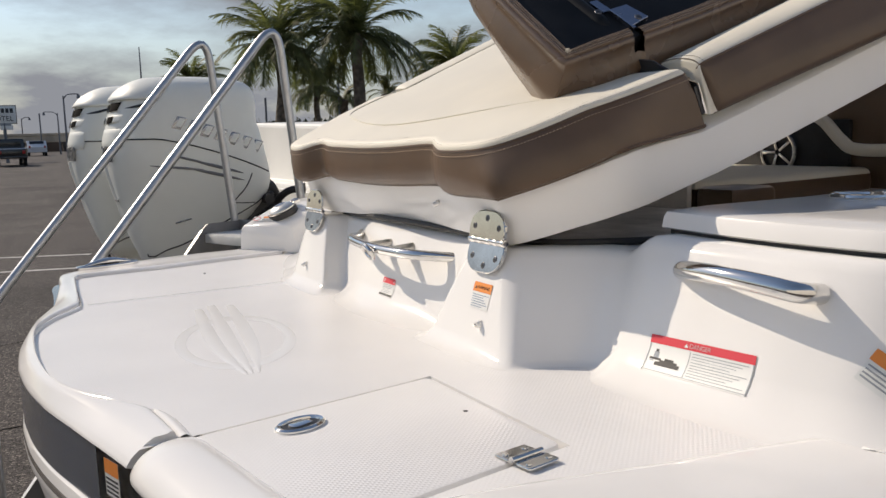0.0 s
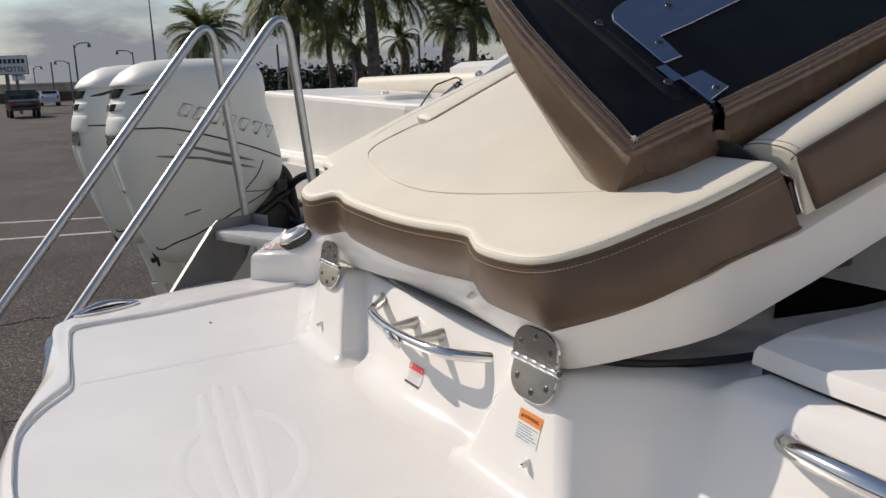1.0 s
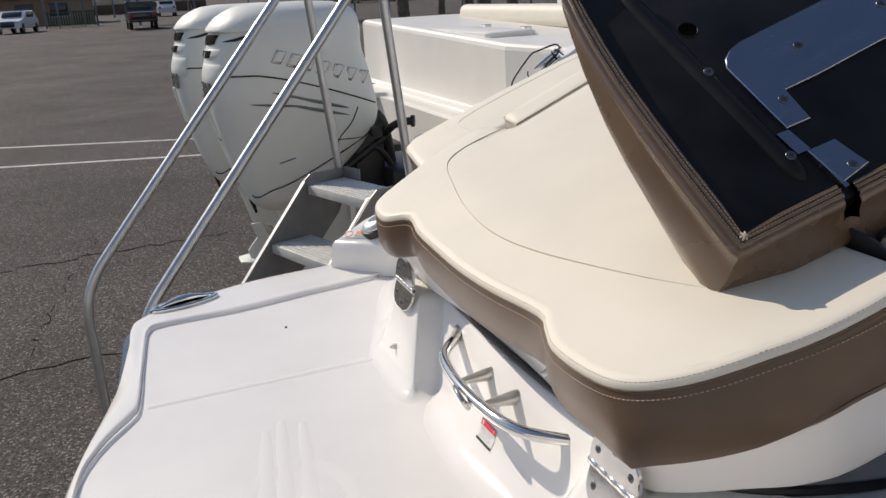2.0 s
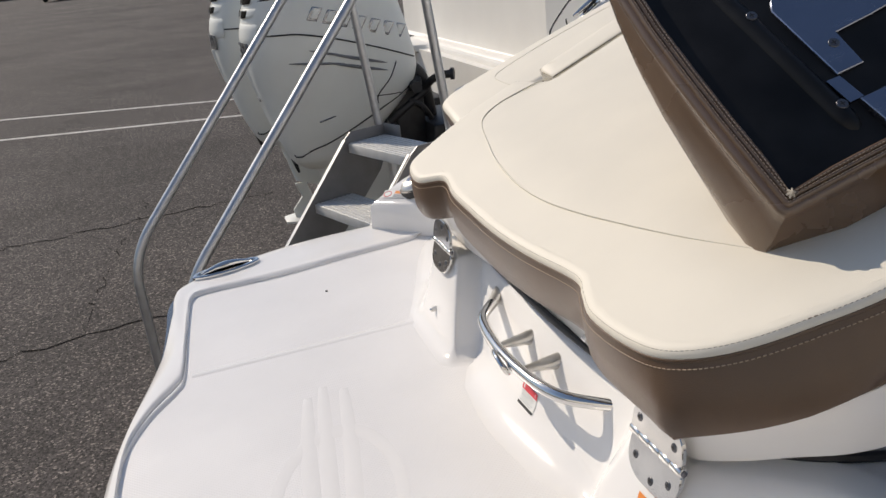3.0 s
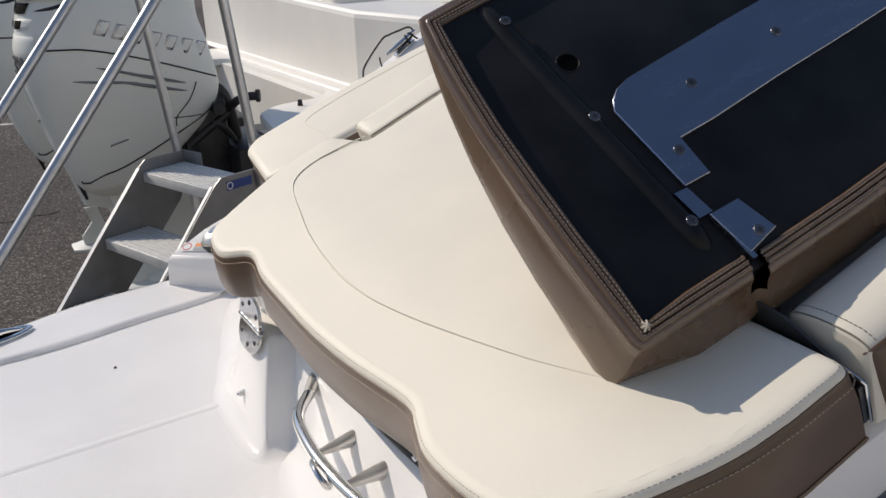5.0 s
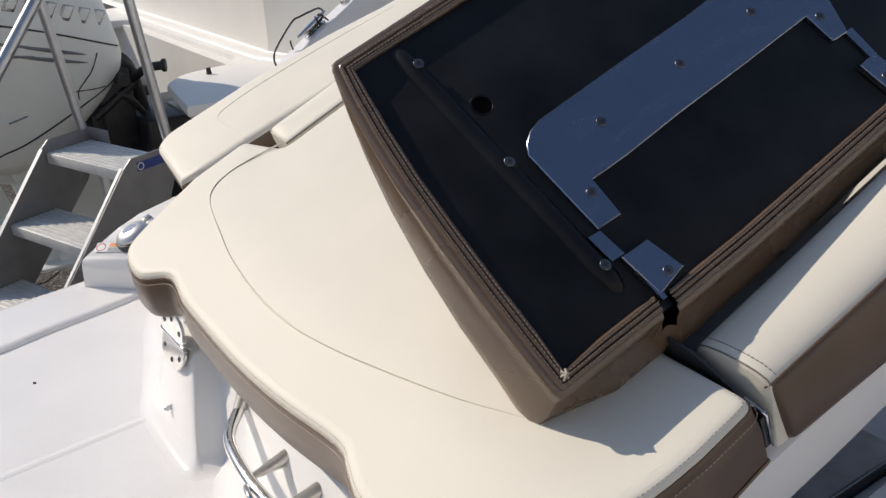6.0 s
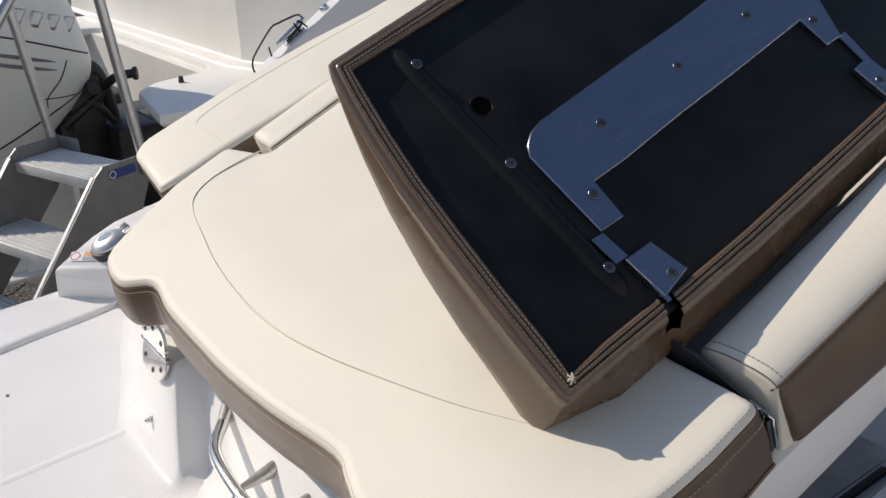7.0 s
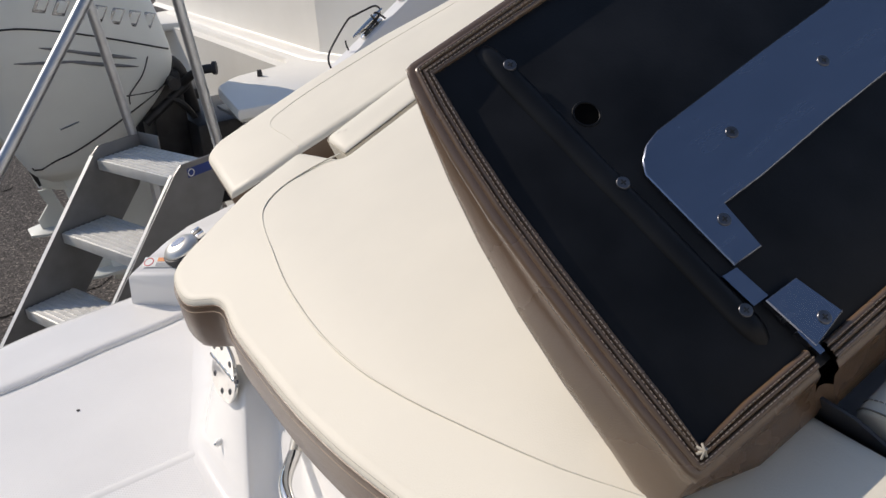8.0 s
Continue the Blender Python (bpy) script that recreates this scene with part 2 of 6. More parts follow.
def join(bm, own):
    if bm is None:
        return own
    me = bpy.data.meshes.new("tmp")
    own.to_mesh(me)
    own.free()
    bm.from_mesh(me)
    bpy.data.meshes.remove(me)
    return bm


def bm_cyl(r0, r1, p, q, seg=16, bm=None, bevel=0.0):
    p, q = Vector(p), Vector(q)
    own = bmesh.new()
    bmesh.ops.create_cone(own, cap_ends=True, segments=seg, radius1=r0, radius2=r1, depth=(q - p).length)
    if bevel:
        rims = [e for e in own.edges if len({round(v.co.z, 4) for v in e.verts}) == 1]
        bmesh.ops.bevel(own, geom=rims, offset=bevel, segments=2, profile=0.5, affect="EDGES")
    turn = (q - p).to_track_quat("Z", "Y").to_matrix().to_4x4()
    bmesh.ops.transform(own, matrix=Matrix.Translation((p + q) / 2) @ turn, verts=own.verts)
    return join(bm, own)


def spline(pts, n=8, closed=False):
    """Catmull-Rom through pts, n steps a span."""
    pts = [Vector(p) for p in pts]
    k = len(pts)
    out = []
    for i in range(k if closed else k - 1):
        g = lambda j: pts[j % k] if closed else pts[max(0, min(k - 1, j))]
        a, b, c, d = g(i - 1), g(i), g(i + 1), g(i + 2)
        for s in range(n):
            t = s / n
            out.append(0.5 * ((2 * b) + (c - a) * t + (2 * a - 5 * b + 4 * c - d) * t * t + (3 * b - a - 3 * c + d) * t ** 3))
    if not closed:
        out.append(pts[-1])
    return out


def rounded(pts, r, n=6):
    """A polyline whose corners are rounded by about r."""
    pts = [Vector(p) for p in pts]
    out = [pts[0]]
    for a, b, c in zip(pts, pts[1:], pts[2:]):
        p = b + (a - b).normalized() * min(r, (a - b).length * 0.49)
        q = b + (c - b).normalized() * min(r, (c - b).length * 0.49)
        for i in range(n + 1):
            t = i / n
            out.append(p * (1 - t) ** 2 + b * 2 * t * (1 - t) + q * t * t)
    return out + [pts[-1]]


def bm_tube(path, r, seg=10, closed=False, bm=None, caps=True):
    """A tube along path; r may be a number or a function of 0..1."""
    bm = bm or bmesh.new()
    path = [Vector(p) for p in path]
    k = len(path)
    rings = []
    up = Vector((0, 0, 1))
    t0 = (path[1] - path[0]).normalized()
    side = t0.cross(up)
    if side.length < 1e-3:
        side = t0.cross(Vector((1, 0, 0)))
    side.normalize()
    for i, p in enumerate(path):
        a, b = (path[(i - 1) % k], path[(i + 1) % k]) if closed else (path[max(0, i - 1)], path[min(k - 1, i + 1)])
        t = (b - a).normalized()
        side = (side - t * side.dot(t)).normalized()
        nrm = t.cross(side)
        rad = r(i / (k - 1)) if callable(r) else r
        rings.append([bm.verts.new(p + (side * math.cos(x) + nrm * math.sin(x)) * rad) for x in (2 * math.pi * j / seg for j in range(seg))])
    for i in range(k if closed else k - 1):
        a, b = rings[i], rings[(i + 1) % k]
        for j in range(seg):
            bm.faces.new((a[j], a[(j + 1) % seg], b[(j + 1) % seg], b[j]))
    if caps and not closed:
        bm.faces.new(rings[0][::-1])
        bm.faces.new(rings[-1])
    return bm


def bm_loft(rows, closed=False, cap0=False, cap1=False, bm=None):
    bm = bm or bmesh.new()
    vs = [[bm.verts.new(p) for p in row] for row in rows]
    k = len(vs[0])
    for a, b in zip(vs, vs[1:]):
        for j in range(k if closed else k - 1):
            try:
                bm.faces.new((a[j], a[(j + 1) % k], b[(j + 1) % k], b[j]))
            except ValueError:
                pass
    if cap0:
        bm.faces.new(vs[0][::-1])
    if cap1:
        bm.faces.new(vs[-1])
    return bm


def inset(poly, d):
    """A closed 2D outline moved inwards by d (outline anticlockwise); folds are closed up."""
    k = len(poly)
    src = [Vector(p[:2]) for p in poly]
    out = []
    for i in range(k):
        a, b, c = src[i - 1], src[i], src[(i + 1) % k]
        e, f = (b - a).normalized(), (c - b).normalized()
        n1, n2 = Vector((-e.y, e.x)), Vector((-f.y, f.x))
        m = n1 + n2
        m = m / max(0.35, m.length_squared / 2) if m.length > 1e-6 else n1
        out.append(b + m * d)
    for _ in range(6):
        for i in range(k):
            j = (i + 1) % k
            if (out[j] - out[i]).dot(src[j] - src[i]) < 0:
                mid = (out[i] + out[j]) / 2
                out[i], out[j] = mid.copy(), mid.copy()
    return out


def fill(bm, row, grid=0.0, swell=0.0):
    """Close a flat outline at one height with well-shaped triangles; swell lifts its middle."""
    z = row[0].z
    pts = [Vector((p.x, p.y)) for p in row]
    uniq = [p for i, p in enumerate(pts) if (p - pts[i - 1]).length > 1e-5]
    extra = []
    if grid:
        x0, x1 = min(p.x for p in uniq), max(p.x for p in uniq)
        y0, y1 = min(p.y for p in uniq), max(p.y for p in uniq)
        nx, ny = int((x1 - x0) / grid), int((y1 - y0) / grid)
        extra = [Vector((x0 + (i + 0.5 + 0.2 * (j % 2)) * grid, y0 + (j + 0.5) * grid)) for i in range(nx) for j in range(ny)]
    vs, _, faces, *_ = delaunay_2d_cdt(uniq + extra, [], [list(range(len(uniq)))], 1, 1e-7)
    edge = uniq[::2]
    made = []
    for v in vs:
        lift = 0.0
        if swell:
            near = min((v - e).length for e in edge)
            k = min(1.0, near / 0.12)
            lift = swell * k * k * (3 - 2 * k)
        made.append(bm.verts.new((v.x, v.y, z + lift)))
    for f in faces:
        bm.faces.new([made[i] for i in f])


def ccw(poly):
    area = sum(poly[i - 1][0] * poly[i][1] - poly[i][0] * poly[i - 1][1] for i in range(len(poly)))
    return poly if area > 0 else poly[::-1]


def bm_pad(poly, levels, m=None, cap0=True, cap1=True, grid=0.0, swell=0.0, bm=None):
    """A slab from a 2D outline: levels are (inset, height) from bottom to top. swell lifts the top's middle."""
    poly = ccw([Vector(p[:2]) for p in poly])
    rows = [[Vector((p.x, p.y, z)) for p in (inset(poly, d) if d else poly)] for d, z in levels]
    own = bm_loft(rows, closed=True)
    if cap0:
        fill(own, rows[0])
    if cap1:
        fill(own, rows[-1], grid, swell)
    if m is not None:
        bmesh.ops.transform(own, matrix=m, verts=own.verts)
    return join(bm, own)


def roundrect(w, h, r, n=5, at=(0, 0)):
    out = []
    for cx, cy, a0 in ((w / 2 - r, h / 2 - r, 0), (-w / 2 + r, h / 2 - r, 90), (-w / 2 + r, -h / 2 + r, 180), (w / 2 - r, -h / 2 + r, 270)):
        for i in range(n + 1):
            a = radians(a0 + 90 * i / n)
            out.append(Vector((at[0] + cx + r * math.cos(a), at[1] + cy + r * math.sin(a))))
    return out


def stitches(path, step, size, m=None, bm=None):
    """Short raised thread dashes along a path."""
    bm = bm or bmesh.new()
    path = [Vector(p) for p in path]
    left = 0.0
    for a, b in zip(path, path[1:]):
        seg = b - a
        ln = seg.length
        if ln < 1e-6:
            continue
        d = seg / ln
        s = left
        while s < ln:
            c = a + d * s
            q = d.to_track_quat("X", "Z").to_matrix().to_4x4()
            bm_box((step * 0.62, size, size), m=(m or Matrix()) @ Matrix.Translation(c) @ q, bm=bm)
            s += step
        left = s - ln
    return bm


def text_mesh(word, size, material, depth=0.0006, shear=0.0):
    cu = bpy.data.curves.new("word", "FONT")
    cu.body, cu.size, cu.extrude, cu.shear = word, size, depth, shear
    cu.align_x, cu.align_y = "CENTER", "CENTER"
    ob = bpy.data.objects.new("word", cu)
    scene.collection.objects.link(ob)
    bpy.context.view_layer.update()
    me = bpy.data.meshes.new_from_object(ob.evaluated_get(bpy.context.evaluated_depsgraph_get()))
    bpy.data.objects.remove(ob)
    bpy.data.curves.remove(cu)
    me.materials.clear()
    me.materials.append(material)
    return me


def axes(origin, ex, ey, ez):
    m = Matrix.Identity(4)
    for i, v in enumerate((ex, ey, ez, origin)):
        for j in range(3):
            m[j][i] = v[j]
    return m


CL = 1.56      # the boat's centreline
FLOOR = 0.222  # the swim platform's floor
GROUND = -1.2

# ---- ground ----
def ground_z(y):
    return GROUND + max(0.0, y - 6) * 0.0087


bm = bmesh.new()
xs = [-900, -200, -60, -20, -8, 0, 8, 20, 60, 200, 900]
ys = [-300, -60, -20, -5, 2, 6, 10, 20, 40, 80, 160, 400, 1500]
bm_loft([[Vector((x, y, ground_z(y))) for x in xs] for y in ys], bm=bm)
ground = part("ground", bm, ASPHALT)
tagged(ground, "worn dark grey asphalt of a parking lot", "ground", kind="structure")
for p, q in (((-30.0, 26.3), (1.5, 14.25)), ((-30.0, 21.9), (1.5, 12.75))):
    a, b = Vector((*p, 0)), Vector((*q, 0))
    d = (b - a).normalized()
    w = Vector((-d.y, d.x, 0)) * 0.055
    rows = []
    for i in range(41):
        c = a.lerp(b, i / 40)
        wob = 0.012 * noise.noise(Vector((i * 0.9, p[1], 0)))
        rows.append([c - w * (1 + wob * 8) + Vector((0, 0, ground_z(c.y - w.y) + 0.004)), c + w * (1 - wob * 8) + Vector((0, 0, ground_z(c.y + w.y) + 0.004))])
    part("parking_line", bm_loft(rows), LINEP, ground)
rng = random.Random(5)
for x0, y0, x1, y1 in ((-2.5, 5.6, 1.2, 6.1), (-1.6, 8.2, 1.0, 8.5), (-0.6, 6.0, -0.2, 9.0)):
    pts = [Vector((x0 + (x1 - x0) * i / 30 + rng.uniform(-0.05, 0.05), y0 + (y1 - y0) * i / 30 + rng.uniform(-0.05, 0.05), 0)) for i in range(31)]
    rows = [[p + Vector((0, -w, ground_z(p.y) + 0.003)), p + Vector((w * 0.5, w, ground_z(p.y) + 0.003))] for p in pts for w in (rng.uniform(0.004, 0.012),)]
    part("crack", bm_loft(rows), CRACK, ground)

# unseen plain sunlit wall, added behind the camera to bounce fill light
fill_wall = part("bounce_wall", bm_box((44, 0.4, 6.0), (2, -7.2, GROUND + 3.0), 0.03), STUCCO)
tagged(fill_wall, "unseen plain cream wall added to bounce sunlight", "wall", kind="structure")

# ---- the boat: hull, swim platform, transom ----
boat = thing("motor_boat", "white fibreglass sport boat seen at its stern platform", "boat", Matrix.Translation((0, 0, 0)))
OUT = [(.072, 0), (.078, .12), (.095, .24), (.122, .36), (.147, .47), (.168, .60), (.178, .74), (.185, .86), (.215, .93), (.33, 1.0), (.52, 1.08), (.73, 1.11), (1.0, 1.14), (1.6, 1.19), (3.2, 1.24)]
INN = [(.10, 0), (.104, .12), (.116, .22), (.15, .315), (.196, .395), (.210, .44), (.222, .60), (.234, .76), (.243, .825), (.275, .852), (.452, .865), (.628, .902), (.757, .924), (.83, .948), (.88, 1.01), (1.6, 1.05), (3.2, 1.10)]


def full(half, n=5):
    h = spline([(x, y, 0) for x, y in half], n)
    return [Vector((p.x, CL - p.y, 0)) for p in h[:0:-1]] + [Vector((p.x, CL + p.y, 0)) for p in h]


RIM_OUT = OUT[:5] + [(.170, .58), (.186, .68), (.197, .76), (.203, .86), (.228, .925)] + OUT[9:]
outer, inner, rim_outer = full(OUT), full(INN), full(RIM_OUT)


def ring(t, z, push=0.0, edge=None):
    rows = []
    for a, b in zip(inner, edge or outer):
        n = (b - a)
        n = n.normalized() if n.length > 1e-4 else Vector((-1, 0, 0))
        p = a.lerp(b, t) + n * push
        rows.append(Vector((p.x, p.y, z)))
    return rows


def piece(row, far):
    return [Vector((p.x, max(p.y, 1.022), p.z)) if far else p for p, q in zip(row, inner) if (q.y > 1.022 if far else q.y < 0.74)]


RIM = [(0, FLOOR - 0.01, 0, 0), (0, FLOOR + 0.005, 0, 0), (0.03, FLOOR + 0.009, 0, 0), (0.10, FLOOR + 0.0105, 0, 0), (0.20, FLOOR + 0.0085, 0, 0), (0.45, FLOOR + 0.009, 0, 0.001), (0.65, FLOOR + 0.009, 0, 0.007), (0.82, FLOOR + 0.0085, 0, 0.014), (0.92, FLOOR + 0.007, 0, 0.017), (0.97, FLOOR + 0.005, 0, 0.018), (1, FLOOR, 0.0, 0.016), (1, FLOOR - 0.006, 0.002, 0.012), (1, FLOOR - 0.018, 0.0025, 0.003), (1, FLOOR - 0.022, -0.004, 0.001)]


def rim_row(t, z, push, drop):
    """One line of the rim; its outer half falls away round the stern."""
    row = ring(t, z, push, rim_outer)
    for p in row:
        p.z -= drop * max(0.0, min(1.0, (2.28 - p.y) / 0.15))
    return row


bead = []
for s, h in ((0.003, 0.0006), (0.007, 0.0042), (0.012, 0.0060), (0.018, 0.0056), (0.024, 0.0030), (0.029, 0.0002), (0.031, -0.003)):
    row = []
    for p in ring(0, FLOOR, -s):
        ends = max(0.0, min(1.0, (2.41 - p.y) / 0.05)) * max(0.0, min(1.0, (p.y - 0.70) / 0.05))
        row.append(Vector((p.x, p.y, FLOOR - 0.0015 + (h + 0.0015) * ends)))
    bead.append(row)
for far in (False, True):
    part("floor_bead", bm_loft([piece(r, far) for r in bead]), GEL, boat, angle=60)
    rows = [piece(rim_row(*r), far) for r in RIM]
    bm = bm_loft(rows)
    end = [Vector(r[0] if far else r[-1]) for r in rows]
    bm.faces.new([bm.verts.new(p) for p in end])
    part("platform_rim", bm, GEL, boat, angle=55)
    part("rub_band", bm_loft([piece(ring(0.55, FLOOR - 0.021), far), piece(ring(1, FLOOR - 0.021, -0.002), far), piece(ring(1, 0.115, -0.003), far)]), NAVY, boat, "dark navy glossy band round the platform edge")
# Solid black box paints the shade of the opening below the hatch lip.
part("ladder_pocket_shade", bm_box((0.10, 0.325, 0.10), (0.226, 0.906, 0.144), 0.004), RUBBER, boat)
part("bumper_strip", bm_loft([ring(1, 0.116, -0.012), ring(1, 0.112, 0.004), ring(1, 0.10, 0.010), ring(1, 0.085, 0.012), ring(1, 0.07, 0.008), ring(1, 0.06, -0.006)]), GEL, boat)
part("trim_strip", bm_loft([ring(1, 0.098, 0.0095), ring(1, 0.095, 0.0135), ring(1, 0.088, 0.0138), ring(1, 0.085, 0.0115)]), STEEL, boat, "thin bright steel strip along the bumper")


def shrink(z, k, fwd):
    return [Vector((p.x + fwd, CL + (p.y - CL) * k, z)) for p in ring(1, z)]


part("hull", bm_loft([ring(1, 0.064, -0.006), shrink(-0.05, 0.985, 0.03), shrink(-0.35, 0.96, 0.12), shrink(-0.62, 0.86, 0.18), shrink(-1.0, 0.35, 0.3), shrink(-1.2, 0.06, 0.4)]), GEL, boat)

bow = [Vector(p) for p in ((3.19, .33), (4.6, .52), (5.6, 1.0), (6.2, 1.56), (5.6, 2.12), (4.6, 2.60), (3.19, 2.79))]
part("bow", bm_pad(bow, [(0.62, -1.15), (0.30, -0.6), (0.04, -0.1), (0.0, 0.35), (0.02, 0.62), (0.06, 0.64)]), GEL, boat, "white closed bow of the boat", angle=30)

# platform floor, with the opening for the ladder hatch
HX0, HX1, HY0, HY1 = 0.215, 0.585, 0.728, 1.055
SKEW = Matrix(((1, 0, 0, 0), (0.18, 1, 0, -0.18 * 0.39), (0, 0, 1, 0), (0, 0, 0, 1)))


def hv(x, y, z=0.0):
    """A point of the hatch, whose sides run a little askew."""
    return SKEW @ Vector((x, y, z))


floor_in = [p for p in inner if p.x < 1.0]
bm = bmesh.new()
far_pts = [p for p in floor_in if p.y > HY1 + 0.002 and p.x < 0.97]
near_pts = [p for p in floor_in if p.y < HY0 - 0.002 and p.x < 0.97]
ngons = [
    far_pts + [Vector((0.97, far_pts[-1].y, 0)), hv(0.97, HY1), hv(HX1, HY1), hv(0.17, HY1)],
    [hv(HX1, HY1), hv(0.97, HY1), hv(0.97, HY0), hv(HX1, HY0)],
    near_pts + [hv(0.17, HY0), hv(HX1, HY0), hv(0.97, HY0), Vector((0.97, near_pts[0].y, 0))],
]
for poly in ngons:
    bm.faces.new([bm.verts.new(Vector((p.x, p.y, FLOOR))) for p in poly])
bmesh.ops.triangulate(bm, faces=bm.faces[:])
part("platform_floor", bm, TREAD, boat, "white non-skid platform floor", angle=20)
# dark well below the hatch
part("hatch_well", bm_loft([[hv(x, y, z) for x, y in ((HX0 + 0.03, HY0), (HX1, HY0), (HX1, HY1), (HX0 + 0.03, HY1))] for z in (FLOOR, FLOOR - 0.014)], closed=True, cap1=True), GEL, boat)

hatch = part("ladder_hatch", bm_pad(roundrect(HX1 - HX0 - 0.012, HY1 - HY0 - 0.012, 0.012, at=((HX0 + HX1) / 2, (HY0 + HY1) / 2)), [(0, FLOOR - 0.03), (0, FLOOR - 0.003), (0.002, FLOOR + 0.001), (0.006, FLOOR + 0.002)], m=SKEW), TREAD, boat, "closed non-skid hatch over the boarding ladder")
nose = [Vector((0.235, 0, FLOOR - 0.02)), Vector((0.226, 0, FLOOR - 0.002)), Vector((0.205, 0, FLOOR + 0.010)), Vector((0.172, 0, FLOOR + 0.011)), Vector((0.146, 0, FLOOR + 0.0)), Vector((0.134, 0, FLOOR - 0.020)), Vector((0.146, 0, FLOOR - 0.034)), Vector((0.19, 0, FLOOR - 0.036))]
prof = spline(nose, 5)
lip_rows = []
for k in range(17):
    yy = HY0 + 0.002 + (HY1 - HY0 - 0.012) * k / 16
    e = min(k, 16 - k)
    sink = (0.006, 0.002, 0.0005)[e] if e < 3 else 0.0
    slope = -0.046 * k / 16
    lip_rows.append([hv(p.x + 0.064 + slope + sink * 1.2, yy, p.z - sink) for p in prof])
part("hatch_lip", bm_loft(lip_rows), GEL, hatch, angle=70)
# flush lift ring
ringm = Matrix.Translation((0.353, 0.985, FLOOR + 0.003)) @ Matrix.Rotation(radians(20), 4, "Z")
el = [Vector((0.034 * math.cos(a), 0.024 * math.sin(a))) for a in (2 * math.pi * i / 28 for i in range(28))]
latch = part("lift_latch", bm_pad(el, [(0, -0.002), (0, 0.002), (0.003, 0.004), (0.007, 0.003), (0.008, 0.0005)], m=ringm), STEEL, hatch, "oval flush steel lift latch")
part("latch_cup", bm_pad(inset(ccw(el), 0.008), [(0, 0.0005), (0.0, 0.001)], m=ringm), DARK, hatch)
part("latch_pull", bm_pad(roundrect(0.03, 0.016, 0.006), [(0, 0.001), (0, 0.003), (0.002, 0.004)], m=ringm), STEEL, hatch)
# small hatch hinge
hm = Matrix.Translation((0.520, 0.752, FLOOR + 0.003)) @ Matrix.Rotation(radians(10), 4, "Z") @ Matrix.Diagonal((0.72, 0.80, 1, 1))
part("hatch_hinge", bm_pad(roundrect(0.062, 0.028, 0.004, at=(0, 0.020)), [(0, 0), (0, 0.0015), (0.001, 0.0025)], m=hm), LEAF, hatch)
bm_x = bm_pad(roundrect(0.062, 0.028, 0.004, at=(0, -0.020)), [(0, 0), (0, 0.0015), (0.001, 0.0025)], m=hm)
part("hinge_leaf", bm_x, STEEL, hatch)
part("hinge_knuckle", bm_cyl(0.004, 0.004, hm @ Vector((-0.031, 0, 0.003)), hm @ Vector((0.031, 0, 0.003)), 10), STEEL, hatch)
for sx in (-0.02, 0.02):
    for sy in (-0.022, 0.022):
        part("screw", bm_cyl(0.0042, 0.0036, hm @ Vector((sx, sy, 0.002)), hm @ Vector((sx, sy, 0.0038)), 10), STEEL, hatch)
part("drain_plug", bm_cyl(0.003, 0.003, (0.545, 0.922, FLOOR), (0.545, 0.922, FLOOR + 0.0025), 10), PRINTB, boat)
# Loose dark speck on the platform floor, not a fitting.
part("dark_speck", bm_cyl(0.003, 0.003, (0.540, 2.268, FLOOR - 0.001), (0.540, 2.268, FLOOR + 0.002), 10), PRINTB, boat)
# smooth strip and moulded emblem in the tread
part("smooth_strip", bm_loft([[Vector((0.225 + 0.5 * k / 8, 1.99 + dy + 0.02 * k / 8, FLOOR + dz)) for dy, dz in ((-0.010, 0.0), (-0.006, 0.001), (0.006, 0.001), (0.010, 0.0))] for k in range(9)]), GEL, boat)
ctr = Vector((0.41, 1.485, FLOOR))
oval = [ctr + Vector((0.083 * math.cos(a) + 0.060 * math.sin(a), -0.060 * math.cos(a) + 0.178 * math.sin(a), 0)) for a in (2 * math.pi * i / 64 for i in range(64))]
emblem = part("moulded_emblem", bm_loft([[ctr + (p - ctr) * k + Vector((0, 0, dz)) for p in oval] for k, dz in ((1.06, 0.0001), (1.02, 0.0003), (0.97, 0.0004), (0.90, 0.0003), (0.86, 0.0001))], closed=True), GEL, boat, "smooth oval emblem moulded into the tread", angle=70)
for x0, y0, bend in ((0.416, 1.795, -0.022), (0.448, 1.822, -0.006), (0.482, 1.800, 0.014)):
    a, c = Vector((x0, y0, FLOOR + 0.0007)), Vector((0.375 + bend * 0.5, 1.25, FLOOR + 0.0007))
    mid = spline([a, a.lerp(c, 0.35) + Vector((bend * 0.5, 0, 0)), a.lerp(c, 0.7) + Vector((bend * 0.6, 0, 0)), c], 6)
    rows = [[p + Vector((k * 0.0145 * math.sin(math.pi * (0.16 + 0.82 * q / 18)) ** 0.8, 0, dz)) for k, dz in ((-1, -0.0008), (-0.6, -0.0002), (0, 0.0), (0.6, -0.0002), (1, -0.0008))] for q, p in enumerate(mid)]
    part("emblem_stroke", bm_loft(rows), GEL, emblem, angle=70)

